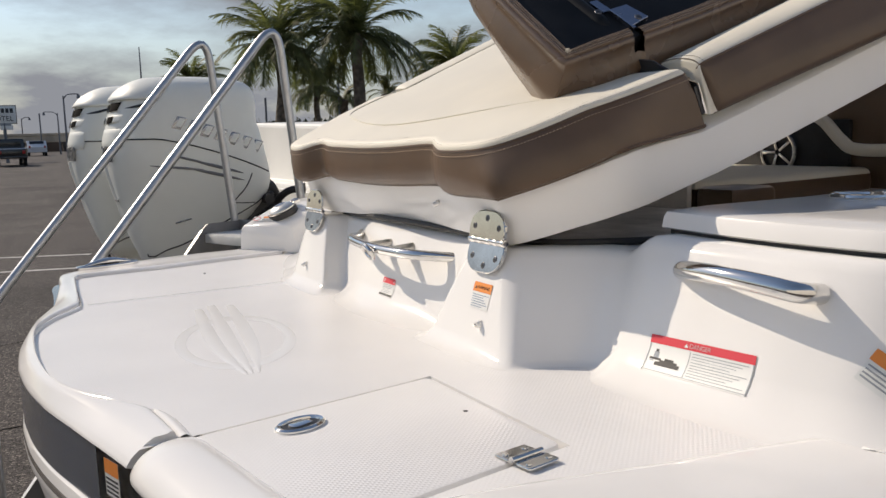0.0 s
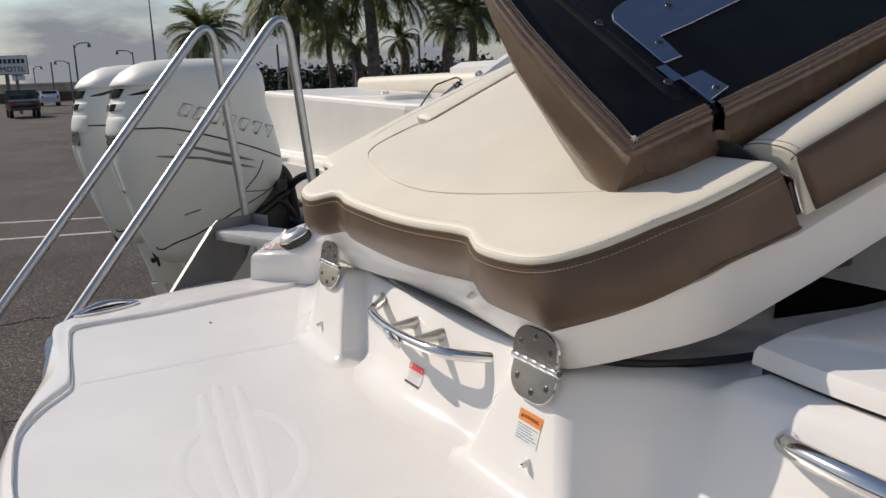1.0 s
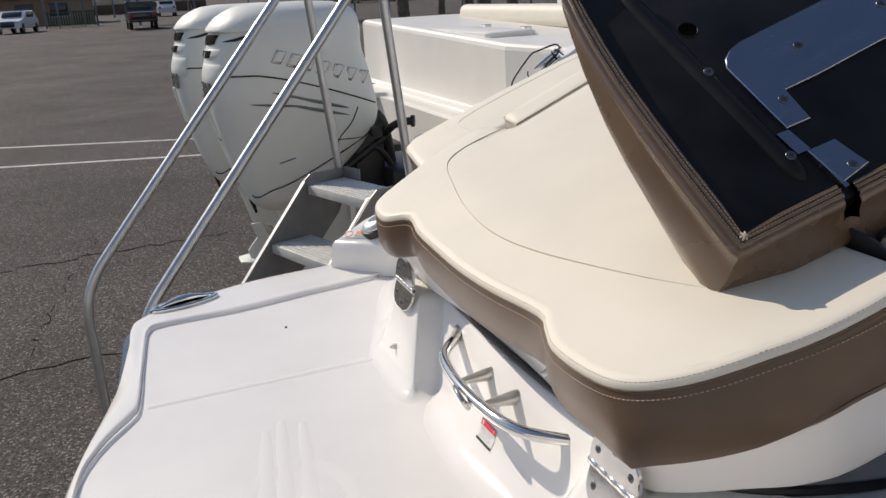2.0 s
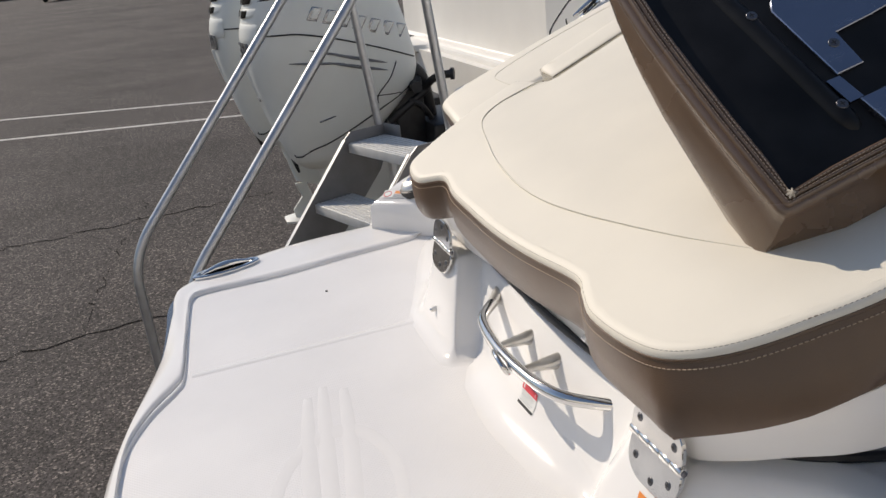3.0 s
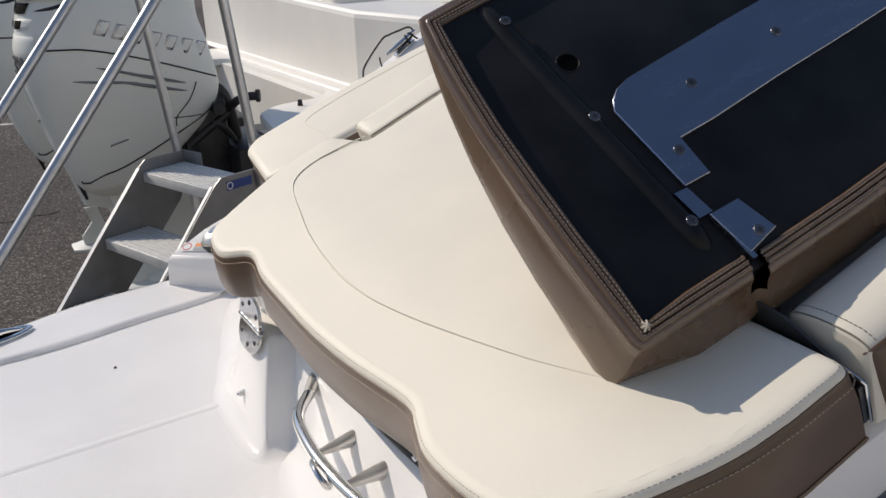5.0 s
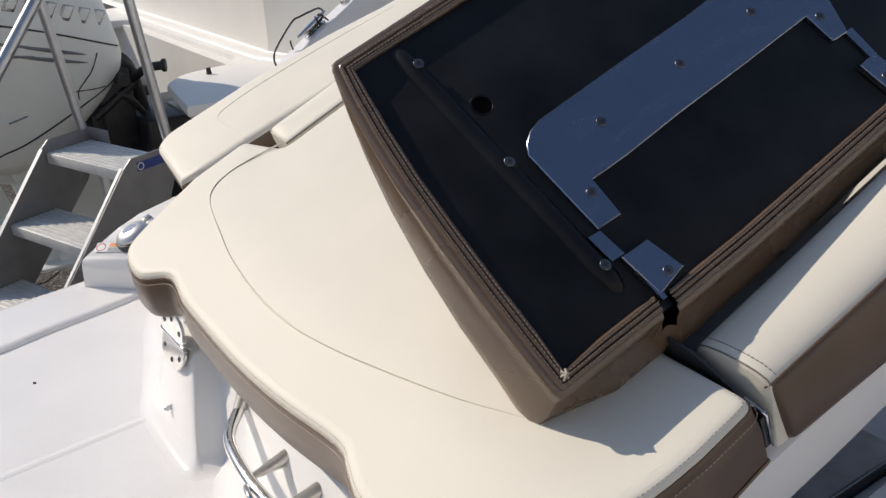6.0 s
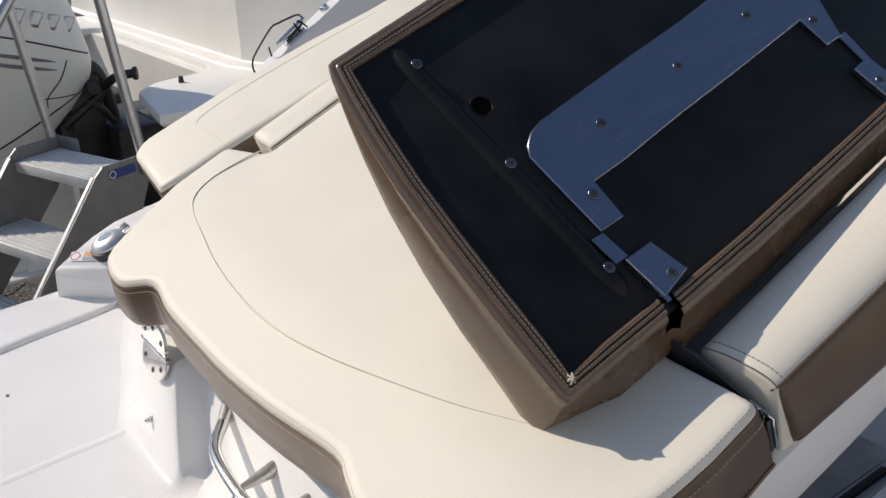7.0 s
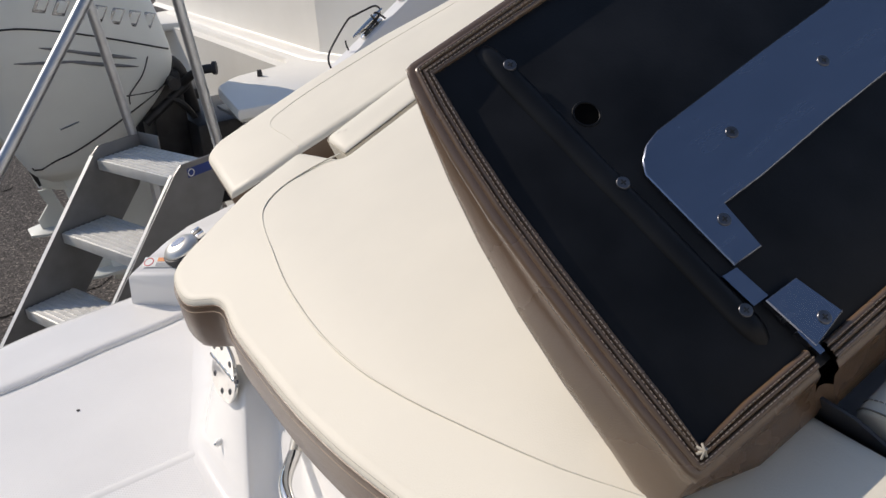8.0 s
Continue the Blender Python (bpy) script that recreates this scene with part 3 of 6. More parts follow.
# transom wall
BASE = [(3, .40), (1.3, .44), (1.0, .46), (.90, .50), (.835, .58), (.812, .66), (.80, .73), (.796, .85), (.800, .93), (.802, .972), (.790, 1.010), (.755, 1.030), (.712, 1.046), (.697, 1.055), (.692, 1.072), (.692, 1.10), (.692, 1.28), (.696, 1.303), (.712, 1.318), (.732, 1.330), (.726, 1.42), (.712, 1.56), (.726, 1.70), (.738, 1.772), (.733, 1.792), (.701, 1.803), (.690, 1.822), (.692, 1.99), (.701, 2.040), (.722, 2.086), (.765, 2.155), (.783, 2.19), (.80, 2.25), (.85, 2.38), (.90, 2.46), (1.0, 2.52), (1.3, 2.56), (3, 2.6)]
TOP = [(3, .40), (1.3, .46), (1.03, .49), (.945, .53), (.895, .60), (.875, .67), (.868, .74), (.862, .88), (.868, .96), (.872, 1.005), (.862, 1.045), (.828, 1.075), (.783, 1.105), (.762, 1.117), (.747, 1.133), (.743, 1.155), (.743, 1.215), (.748, 1.234), (.770, 1.262), (.784, 1.29), (.783, 1.40), (.775, 1.56), (.783, 1.72), (.792, 1.862), (.791, 1.886), (.757, 1.895), (.745, 1.906), (.743, 1.985), (.748, 2.012), (.765, 2.043), (.836, 2.13), (.85, 2.17), (.86, 2.25), (.89, 2.38), (.94, 2.46), (1.03, 2.52), (1.3, 2.56), (3, 2.6)]
sb, stp_ = spline([(x, y, 0) for x, y in BASE], 4), spline([(x, y, 0) for x, y in TOP], 4)


def wall_at(i, s):
    """Point i of the wall's plan at the share s of its height."""
    return sb[i].lerp(stp_[i], s)


def wall_row(off, s, dz=0.0):
    out = []
    k = len(sb)
    for i in range(k):
        p, a, b = wall_at(i, s), wall_at(max(0, i - 1), s), wall_at(min(k - 1, i + 1), s)
        t = (b - a).normalized()
        n = Vector((-t.y, t.x, 0))
        near = max(0.0, min(1.0, (1.0 - p.y) / 0.05))
        far = max(0.0, min(1.0, (p.y - 2.12) / 0.05))
        top = 0.385 + 0.029 * near + 0.025 * far
        k_f = 1.0
        if off > 0:
            for c_f in (1.185, 1.93):
                k_f = min(k_f, 0.55 + 0.45 * max(0.0, min(1.0, (abs(p.y - c_f) - 0.15) / 0.08)))
            p = wall_at(i, s * k_f)
            side = max(0.0, 1.0 - max(0.0, abs(p.y - 1.025) - 0.03) / 0.06)
            k_f = k_f + (0.22 - k_f) * side
            p = wall_at(i, s * k_f)
        off_i, s_i = off * k_f, s * k_f if off > 0 else s
        out.append(Vector((p.x + n.x * off_i, p.y + n.y * off_i, FLOOR + 0.008 + (top - FLOOR - 0.008) * s_i + dz)))
    for _ in range(12 if off > 0 else 0):
        for i in range(k - 1):
            if (out[i + 1] - out[i]).dot(sb[i + 1] - sb[i]) < 0.1 * (sb[i + 1] - sb[i]).length_squared:
                mid = (out[i] + out[i + 1]) / 2
                out[i], out[i + 1] = mid.copy(), mid.copy()
    return out


def wall_x(y, z):
    """How far forward the wall stands at y, z."""
    s = (z - FLOOR - 0.008) / 0.16
    pts = [wall_at(i, s) for i in range(len(sb))]
    return min((abs(p.y - y), p.x) for p in pts if p.x < 1.0)[1]


FIL = 0.048
tw = bm_loft([wall_row(FIL * (1 - math.sin(a)) + 1e-5, FIL * (1 - math.cos(a)) / 0.155, -0.008) for a in (radians(q) for q in (0, 12, 24, 36, 48, 60, 72, 84))] + [wall_row(0, 0.45), wall_row(0, 0.7), wall_row(0, 0.92), wall_row(-0.003, 0.97), wall_row(-0.010, 1.0), wall_row(-0.05, 1.0, 0.001)])
bmesh.ops.triangulate(tw, faces=tw.faces[:])
WALL_TREE = BVHTree.FromBMesh(tw)
part("transom_wall", tw, GEL, boat, angle=70)
deck = [(.79, 1.15), (.80, 1.56), (.79, 2.0), (.88, 2.14), (.94, 2.44), (1.3, 2.53), (3, 2.55), (3, .46), (1.3, .49), (.97, .54), (.91, .8), (.90, 1.02), (.87, 1.07)]
part("transom_deck", bm_pad([Vector(p) for p in deck], [(0, 0.30), (0, 0.378), (0.004, 0.382)]), GEL, boat)
part("engine_bay", bm_pad([Vector(p) for p in ((1.40, 1.03), (1.1, 1.045), (.94, 1.08), (.85, 1.15), (.81, 1.26), (.80, 1.56), (.81, 1.86), (.85, 1.97), (.95, 2.05), (1.40, 2.09))], [(0, 0.36), (0, 0.386)]), BAY, boat, "white engine bay in the shade of the lid")
# Flat black sheet on the bay floor paints the shade of its opening.
part("bay_opening_shade", bm_pad([Vector(p) for p in ((1.17, 1.16), (1.25, 1.225), (1.44, 1.31), (1.44, 1.13), (1.33, 1.13))], [(0, 0.380), (0, 0.3895)]), HOLE_SHADE, boat, "flat near-black sheet for the shade in the engine bay opening")
part("hatch_seal", bm_tube(spline([(1.35, 1.02, .388), (1.1, 1.035, .388), (.93, 1.07, .389), (.83, 1.14, .389), (.795, 1.25, .391), (.783, 1.4, .395), (.777, 1.56, .397), (.783, 1.72, .395), (.795, 1.87, .391), (.83, 1.98, .389), (.95, 2.06, .388), (1.35, 2.1, .388)], 6), 0.006, 8), GREYRUB, boat, "dark rubber seal round the engine bay")

# corner block with cap on the far quarter
rows = []
for s, zt in ((0.0, .300), (0.004, .306), (0.010, .309), (0.05, .328), (0.10, .350), (0.16, .368), (0.30, .385), (0.60, .42)):
    a, c = Vector((.740 + s * .98, 2.620 + s * .20, 0)), Vector((.850 + s, 2.506 - s * .10, 0))
    e = (c - a).normalized()
    rows.append([p + Vector((0, 0, z)) for p, z in ((a - e * .008, .215), (a - e * .002, zt - .02), (a, zt - .006), (a + e * .006, zt), (c - e * .02, zt + .004), (c, zt + .002), (c + e * .012, zt - .012), (c + e * .022, .26), (c + e * .05, .225))])
part("quarter_block", bm_loft(rows, cap0=True), GEL, boat, angle=50)
capm = Matrix.Translation((0.858, 2.575, 0.350)) @ Matrix.Rotation(radians(-22), 4, "Y")
cap = part("filler_cap", bm_pad([Vector((0.042 * math.cos(a), 0.042 * math.sin(a))) for a in (2 * math.pi * i / 28 for i in range(28))], [(0, -0.01), (0, 0.004), (0.004, 0.009), (0.012, 0.014), (0.022, 0.017)], m=capm), CAST, boat, "round chrome filler cap with a hinged lid")
for y, ma in ((-0.014, STEEL), (0, DARK), (0.014, STEEL)):
    part("cap_hinge", bm_box((0.022, 0.013, 0.012), (0.048, y, 0.006), 0.003, m=capm), ma, cap)
part("cap_base", bm_pad([Vector((0.047 * math.cos(a), 0.047 * math.sin(a))) for a in (2 * math.pi * i / 28 for i in range(28))], [(0, -0.02), (0, -0.002), (0.003, 0.0)], m=capm), DARK, cap)
part("cap_emblem", bm_pad([Vector((0.018 * math.cos(a), 0.014 * math.sin(a))) for a in (2 * math.pi * i / 20 for i in range(20))], [(0, 0.0165), (0, 0.0178)], m=capm), PLATE, cap)


def laid(m, p, lift):
    """A point of the frame m laid on the transom wall."""
    out = m.to_3x3() @ Vector((0, 0, 1))
    hit, nrm, *_ = WALL_TREE.ray_cast(m @ Vector((p[0], p[1], 0)) + out * 0.08, -out)
    if hit is None:
        return m @ Vector((p[0], p[1], lift))
    return hit + (nrm if nrm.dot(out) > 0 else -nrm) * lift


def film_patch(m, x0, x1, y0, y1, lift, on):
    """A thin printed patch, laid on the wall or flat."""
    nx, ny = max(1, round((x1 - x0) / 0.008)), max(1, round((y1 - y0) / 0.008))
    put = (lambda x, y, h: laid(m, (x, y), h)) if on else (lambda x, y, h: m @ Vector((x, y, h)))
    return bm_loft([[put(x0 + (x1 - x0) * i / nx, y0 + (y1 - y0) * j / ny, lift) for i in range(nx + 1)] for j in range(ny + 1)])


def decal(parent, m, w, h, bands, label, on=True):
    """A printed sticker: bands are (x0, x1, y0, y1, material) as shares of it."""
    base = part("sticker", film_patch(m, -w / 2, w / 2, -h / 2, h / 2, 0.0007, on), PAPER, parent, label)
    for x0, x1, y0, y1, ma in bands:
        part("print", film_patch(m, (x0 - 0.5) * w, (x1 - 0.5) * w, (0.5 - y1) * h, (0.5 - y0) * h, 0.0012, on), ma, base)
    return base


def wall_word(text, size, material, m, at, parent):
    me = text_mesh(text, size, material)
    for v in me.vertices:
        v.co = laid(m, (v.co.x + at[0], v.co.y + at[1]), 0.0016)
    part("word", me, material, parent)


def on_wall(x, y, z, yaw=0.0, lean=14.0):
    """A frame on a wall facing aft: x along -y, y up, z out of the wall."""
    m = axes((x, y, z), Vector((0, -1, 0)), Vector((0, 0, 1)), Vector((-1, 0, 0)))
    return m @ Matrix.Rotation(radians(yaw), 4, "Y") @ Matrix.Rotation(radians(-lean), 4, "X")


M1 = on_wall(wall_x(0.802, 0.271) - 0.0045, 0.802, 0.271, 6.3, 22.0)
d1 = decal(boat, M1, 0.169, 0.050, [(0, 1, 0, 0.22, RED), (0.11, 0.36, 0.70, 0.80, PRINTB), (0.15, 0.33, 0.64, 0.70, PRINTB), (0.20, 0.29, 0.58, 0.64, PRINTB), (0.085, 0.115, 0.36, 0.44, PRINTB), (0.075, 0.125, 0.44, 0.60, PRINT), (0.04, 0.16, 0.60, 0.66, PRINTB), (0.04, 0.09, 0.68, 0.70, PRINT), (0.425, 0.43, 0.26, 0.96, PRINT), (0.02, 0.98, 0.955, 0.97, PRINT), (0.004, 0.012, 0.22, 1, PRINT), (0.988, 0.996, 0.22, 1, PRINT)] + [(0.45, 0.96 - 0.05 * ((k * 5) % 4), 0.285 + 0.074 * k, 0.300 + 0.074 * k, PRINT) for k in range(9)], "red and white danger sticker with small print")
wall_word("DANGER", 0.0085, PAPER, M1, (0.002, 0.0190), d1)
part("warning_triangle", bm_loft([[laid(M1, p, 0.0017) for p in ((-0.024, 0.0165), (-0.0205, 0.0215), (-0.0205, 0.0215))], [laid(M1, p, 0.0017) for p in ((-0.024, 0.0165), (-0.017, 0.0165), (-0.0205, 0.0215))]]), PAPER, d1)
M2 = on_wall(wall_x(1.165, 0.312) - 0.0022, 1.165, 0.312, 0.0, 18.0)
d2 = decal(boat, M2, 0.052, 0.042, [(0, 1, 0, 0.36, ORANGE)] + [(0.05, 0.93 - 0.09 * ((k * 3) % 4), 0.46 + 0.088 * k, 0.485 + 0.088 * k, BLUEP) for k in range(6)], "orange and white warning sticker")
wall_word("WARNING", 0.0072, PRINTB, M2, (0.0035, 0.0130), d2)
part("warning_triangle", bm_loft([[laid(M2, p, 0.0017) for p in ((-0.0205, 0.0105), (-0.0175, 0.0155), (-0.0175, 0.0155))], [laid(M2, p, 0.0017) for p in ((-0.0205, 0.0105), (-0.0145, 0.0105), (-0.0175, 0.0155))]]), PRINTB, d2)
M3 = on_wall(wall_x(1.543, 0.272) - 0.0035, 1.540, 0.272, 0.0, 20.0)
decal(boat, M3, 0.050, 0.036, [(0, 1, 0, 0.3, RED), (0, 1, 0.88, 1, PRINTB), (0.10, 0.24, 0.06, 0.24, PAPER), (0.34, 0.66, 0.10, 0.20, PAPER), (0.76, 0.90, 0.06, 0.24, PAPER)] + [(0.06, 0.94 - 0.07 * (k % 3), 0.36 + 0.085 * k, 0.385 + 0.085 * k, PRINT) for k in range(6)], "red and white notice sticker")
NOTE = Matrix.Translation((0.814, 2.585, 0.3245)) @ axes((0, 0, 0), Vector((0.70, -0.714, 0.04)).normalized(), Vector((0.62, 0.66, 0.42)).normalized(), Vector((0.70, -0.714, 0.04)).normalized().cross(Vector((0.62, 0.66, 0.42)).normalized()))
note = decal(boat, NOTE, 0.10, 0.028, [(0.34, 0.98, 0.05, 0.45, ORANGE), (0.34, 0.98, 0.55, 0.95, PRINT)], "small orange and white notice sticker", on=False)
part("print_ring", bm_tube([NOTE @ Vector((-0.036 + 0.011 * math.cos(a), 0.011 * math.sin(a), 0.0005)) for a in (2 * math.pi * i / 24 for i in range(24))], 0.0012, 6, closed=True), RED, note)
decal(boat, on_wall(0.8590, 0.579, 0.297, 24.5, 15.7) @ Matrix.Rotation(radians(-32), 4, "Z"), 0.05, 0.04, [(0, 1, 0, 0.35, ORANGE)] + [(0.06, 0.94, 0.45 + 0.12 * k, 0.5 + 0.12 * k, PRINT) for k in range(4)], "tilted orange and white warning sticker")
decal(boat, axes((0.1492, 1.075, 0.172), Vector((0.279, -0.96, 0)).normalized(), Vector((0, 0, 1)), Vector((-0.96, -0.279, 0)).normalized()), 0.038, 0.046, [(0, 1, 0, 0.4, ORANGE)] + [(0.06, 0.94, 0.5 + 0.12 * k, 0.56 + 0.12 * k, PRINTB) for k in range(4)], "orange and white sticker on the dark band", on=False)
# snap plugs on the pillars
for y in (1.940, 1.150):
    wx = wall_x(y, 0.272)
    pl = part("drain_nozzle", bm_cyl(0.0055, 0.005, (wx + 0.004, y, 0.272), (wx - 0.008, y, 0.270), 12, bevel=0.001), GEL, boat)
    part("nozzle_tip", bm_cyl(0.003, 0.0025, (wx - 0.007, y, 0.270), (wx - 0.011, y, 0.2695), 10), STEEL, pl)
wx = wall_x(2.036, 0.368)
part("deck_snap", bm_cyl(0.0028, 0.0022, (wx + 0.004, 2.036, 0.370), (wx - 0.003, 2.038, 0.369), 10), SCREW, boat)

# big hinges of the lid
LID_A = radians(23.5)
LU, LN = Vector((math.cos(LID_A), 0, math.sin(LID_A))), Vector((-math.sin(LID_A), 0, math.cos(LID_A)))
LIDM = axes((0.74, CL, 0.395), LU, Vector((0, 1, 0)), LN)


def lid_hinge(y):
    h = thing("hinge", "polished steel hinge joining the lid to the transom", "hinge", Matrix.Translation((0.743, y, 0.3965)), group="lid hinges")
    low = on_wall(-0.004, 0, -0.002, 0.0, 18.0)
    o = [(-.052, 0), (.052, 0), (.052, -.024), (.044, -.040), (.024, -.050), (-.024, -.050), (-.044, -.040), (-.052, -.024)]
    o = [Vector((p.x, p.y)) for p in rounded([(*q, 0) for q in o + o[:1]], 0.013, 4)][:-1]
    part("lower_leaf", bm_pad(o, [(0, -0.002), (0, 0.0020), (0.0012, 0.0030)], m=low), LEAF, h)
    up = on_wall(-0.007, 0, 0.002, 0.0, 8.0)
    part("upper_leaf", bm_pad([Vector((p.x, -p.y * 0.92)) for p in o], [(0, -0.002), (0, 0.0020), (0.0012, 0.0030)], m=up), LEAF, h)
    for k in range(5):
        y0 = -0.053 + 0.0213 * k
        part("knuckle", bm_cyl(0.0056, 0.0056, (-0.007, y0, 0), (-0.007, y0 + 0.0203, 0), 16, bevel=0.0012), STEEL, h)
    part("pin", bm_cyl(0.0038, 0.0038, (-0.007, -0.055, 0), (-0.007, 0.055, 0), 12, bevel=0.0008), SCREW, h)
    for mm, sg in ((low, -1), (up, 1)):
        for x, yy in ((-.034, .025), (.034, .025), (0.004, .038)) if sg < 0 else ((-.035, .020), (.035, .020), (0, .034)):
            sc = part("screw", bm_cyl(0.0058, 0.0046, mm @ Vector((x, sg * yy, 0.0026)), mm @ Vector((x, sg * yy, 0.0042)), 14, bevel=0.0006), SCREW, h)
            bm = bm_box((0.0058, 0.0013, 0.0006), (x, sg * yy, 0.0043), m=mm)
            bm_box((0.0013, 0.0058, 0.0006), (x, sg * yy, 0.0043), m=mm, bm=bm)
            part("screw_slot", bm, PRINTB, sc)
    return h


lid_hinge(1.172)
lid_hinge(1.948)


def rail_bar(name, pts, r, mounts, label, stand=()):
    b = thing(name, label, "grab handle", Matrix.Translation(pts[0]))
    o = Vector(pts[0])
    part("bar", bm_tube([p - o for p in spline(pts, 8)], r, 14), STEEL, b)
    for p, d in mounts:
        p, d = Vector(p) - o, Vector(d)
        part("flange", bm_cyl(r * 1.15, r * 1.08, p, p + d * 0.004, 16, bevel=0.001), STEEL, b)
    for p, q in stand:
        bm = bm_tube([Vector(p) - o, (Vector(p) + Vector(q)) / 2 - o, Vector(q) - o], lambda s: 0.0045 + 0.0090 * s, 14)
        part("standoff", bm, CAST, b)
    return b


GB0 = (.784, 1.776, .348)
gb = rail_bar("grab_handle", [GB0, (.752, 1.732, .352), (.722, 1.690, .356), (.707, 1.655, .357), (.699, 1.600, .355), (.697, 1.545, .353), (.701, 1.480, .352), (.711, 1.420, .352), (.733, 1.382, .350), (.786, 1.344, .345)], 0.0092, [], "curved polished steel grab bar across the transom", [((.702, 1.573, .354), (.772, 1.592, .346)), ((.702, 1.488, .352), (.772, 1.497, .347)), ((.726, 1.696, .355), (.784, 1.776, .350))])
part("ring_fitting", bm_tube([Vector((.690 - GB0[0] + 0.004 * math.cos(a) - 0.008 * math.sin(a), 1.538 - GB0[1] + 0.027 * math.cos(a), .345 - GB0[2] + 0.014 * math.sin(a))) for a in (2 * math.pi * i / 28 for i in range(28))], 0.0045, 10, closed=True), STEEL, gb)
rail_bar("grab_handle", [(.868, .864, .372), (.842, .856, .378), (.827, .838, .383), (.817, .80, .386), (.812, .75, .387), (.816, .70, .384), (.828, .668, .379), (.862, .662, .374)], 0.0122, [], "thick polished steel grab handle beside the danger sticker")

# recessed oval light on the far rim
lm = Matrix.Translation((0.335, 2.525, FLOOR + 0.012)) @ Matrix.Rotation(radians(17), 4, "Z")
lamp = thing("deck_cleat", "oval pull-up steel cleat set flush in the rim", "cleat", lm)
el = [Vector((0.088 * math.cos(a), 0.030 * math.sin(a))) for a in (2 * math.pi * i / 36 for i in range(36))]
part("bezel", bm_pad(el, [(0, -0.004), (0, 0.003), (0.003, 0.006), (0.008, 0.006), (0.010, 0.002)]), STEEL, lamp)
part("recess", bm_pad(inset(ccw(el), 0.010), [(0, 0.001), (0, 0.002)]), DARK, lamp)
part("horn", bm_tube(spline([(-0.066, 0, 0.003), (-0.03, 0, 0.009), (0, 0, 0.011), (0.03, 0, 0.009), (0.066, 0, 0.003)], 5), lambda s: 0.004 + 0.007 * math.sin(math.pi * s), 10), STEEL, lamp)

# ---- the raised engine lid with its sun pad ----
lid = thing("engine_lid", "raised white engine lid carrying a cream and bronze sun pad", "boat lid", LIDM)
FRONT = [(.20, .522), (.10, .488), (.04, .46), (.018, .42), (.014, .35), (.046, .29), (.034, .21), (.029, .125), (.025, 0), (.029, -.11), (.041, -.235), (.030, -.275), (.016, -.32), (.017, -.395), (.032, -.452), (.075, -.498), (.14, -.532), (.20, -.548), (.26, -.553)]
BACK = [(.26, -.553), (.338, -.552), (.343, -.40), (1.42, -.05), (1.42, .405), (.345, .405), (.335, .44), (.318, .523), (.20, .522)]
pad = [Vector((p.x, p.y)) for p in spline([(x, y, 0) for x, y in FRONT], 4)][:-1] + [Vector((p.x, p.y)) for p in rounded([(x, y, 0) for x, y in BACK], 0.016, 4)][:-1]
SHELL = [(.030, .43), (.028, .36), (.030, .30), (.040, .1), (.040, -.1), (.030, -.30), (.022, -.36), (.018, -.41), (.052, -.455), (.094, -.494), (.13, -.528), (.16, -.546), (.19, -.553), (.24, -.556), (.33, -.560), (.44, -.568), (.6, -.577), (1.2, -.612), (1.42, -.625), (1.44, 0), (1.42, .60), (1.2, .60), (.5, .59), (.22, .57), (.10, .52), (.03, .47)]
shell = [Vector((p.x, p.y)) for p in spline([(x, y, 0) for x, y in SHELL], 4, closed=True)]


def tucked(x, y):
    """Keeps the pad's near side from bulging past the lid towards its square end."""
    if x < 0.12:
        return y
    return max(y, -0.572 + 0.010 * min(1.0, (x - 0.12) / 0.10) + 0.009 * max(0.0, min(1.0, (x - 0.24) / 0.09)))


def flared(poly, levels, y0, wide, cap0=False, cap1=False, end=9.0, fade=9.0, tuck=False):
    """Rows of an outline at rising heights; its near side is pushed out by the third number of each level."""
    rows = []
    for d, z, push in levels:
        rows.append([Vector((min(p.x, end) if p.y < -0.41 else p.x, p.y - push * max(0.0, min(1.0, (y0 - p.y) / wide)) * max(0.0, min(1.0, 1.0 - (p.x - fade) / 0.15)), z)) for p in inset(ccw(poly), d)])
        if tuck:
            rows[-1] = [Vector((p.x, tucked(p.x, p.y), p.z)) for p in rows[-1]]
    return bm_loft(rows, closed=True, cap0=cap0, cap1=cap1)


def sag(x, y):
    """How far the lid's near side drops below its plane, further forward."""
    k = max(0.0, min(1.0, (-0.25 - y) / 0.15))
    return -k * k * (3 - 2 * k) * (0.12 * max(0.0, min(0.185, x - 0.15)) + 0.06 * max(0.0, x - 0.335))


def sagged(ob, above=-1.0):
    for v in ob.data.vertices:
        if v.co.z > above:
            low = max(0.0, min(1.0, (0.15 - v.co.z) / 0.06, (v.co.z - 0.03) / 0.03))
            fall = max(0.0, min(1.0, (v.co.x - 0.19) / 0.14)) * max(0.0, min(1.0, (-0.40 - v.co.y) / 0.1))
            v.co.z += sag(v.co.x, v.co.y) - 0.018 * low * fall
    return ob


def cornered(ob):
    """Draws the foot of the pad's front corner out to a crease."""
    for v in ob.data.vertices:
        k = max(0.0, min(1.0, (0.150 - v.co.z) / 0.06)) * math.exp(-math.hypot(v.co.x - 0.012, v.co.y + 0.458) / 0.03)
        v.co.x -= 0.016 * k
        v.co.y -= 0.012 * k
    return ob


sagged(part("shell", flared(shell, [(0.03, -0.018, 0), (0.008, -0.0175, 0), (0.002, -0.015, 0), (0.0, -0.008, 0.002), (0.004, 0.030, 0.020), (0.006, 0.062, 0.036), (0.008, 0.072, 0.036), (0.016, 0.078, 0.034)], -0.33, 0.12, True, True, fade=0.10), GEL, lid))
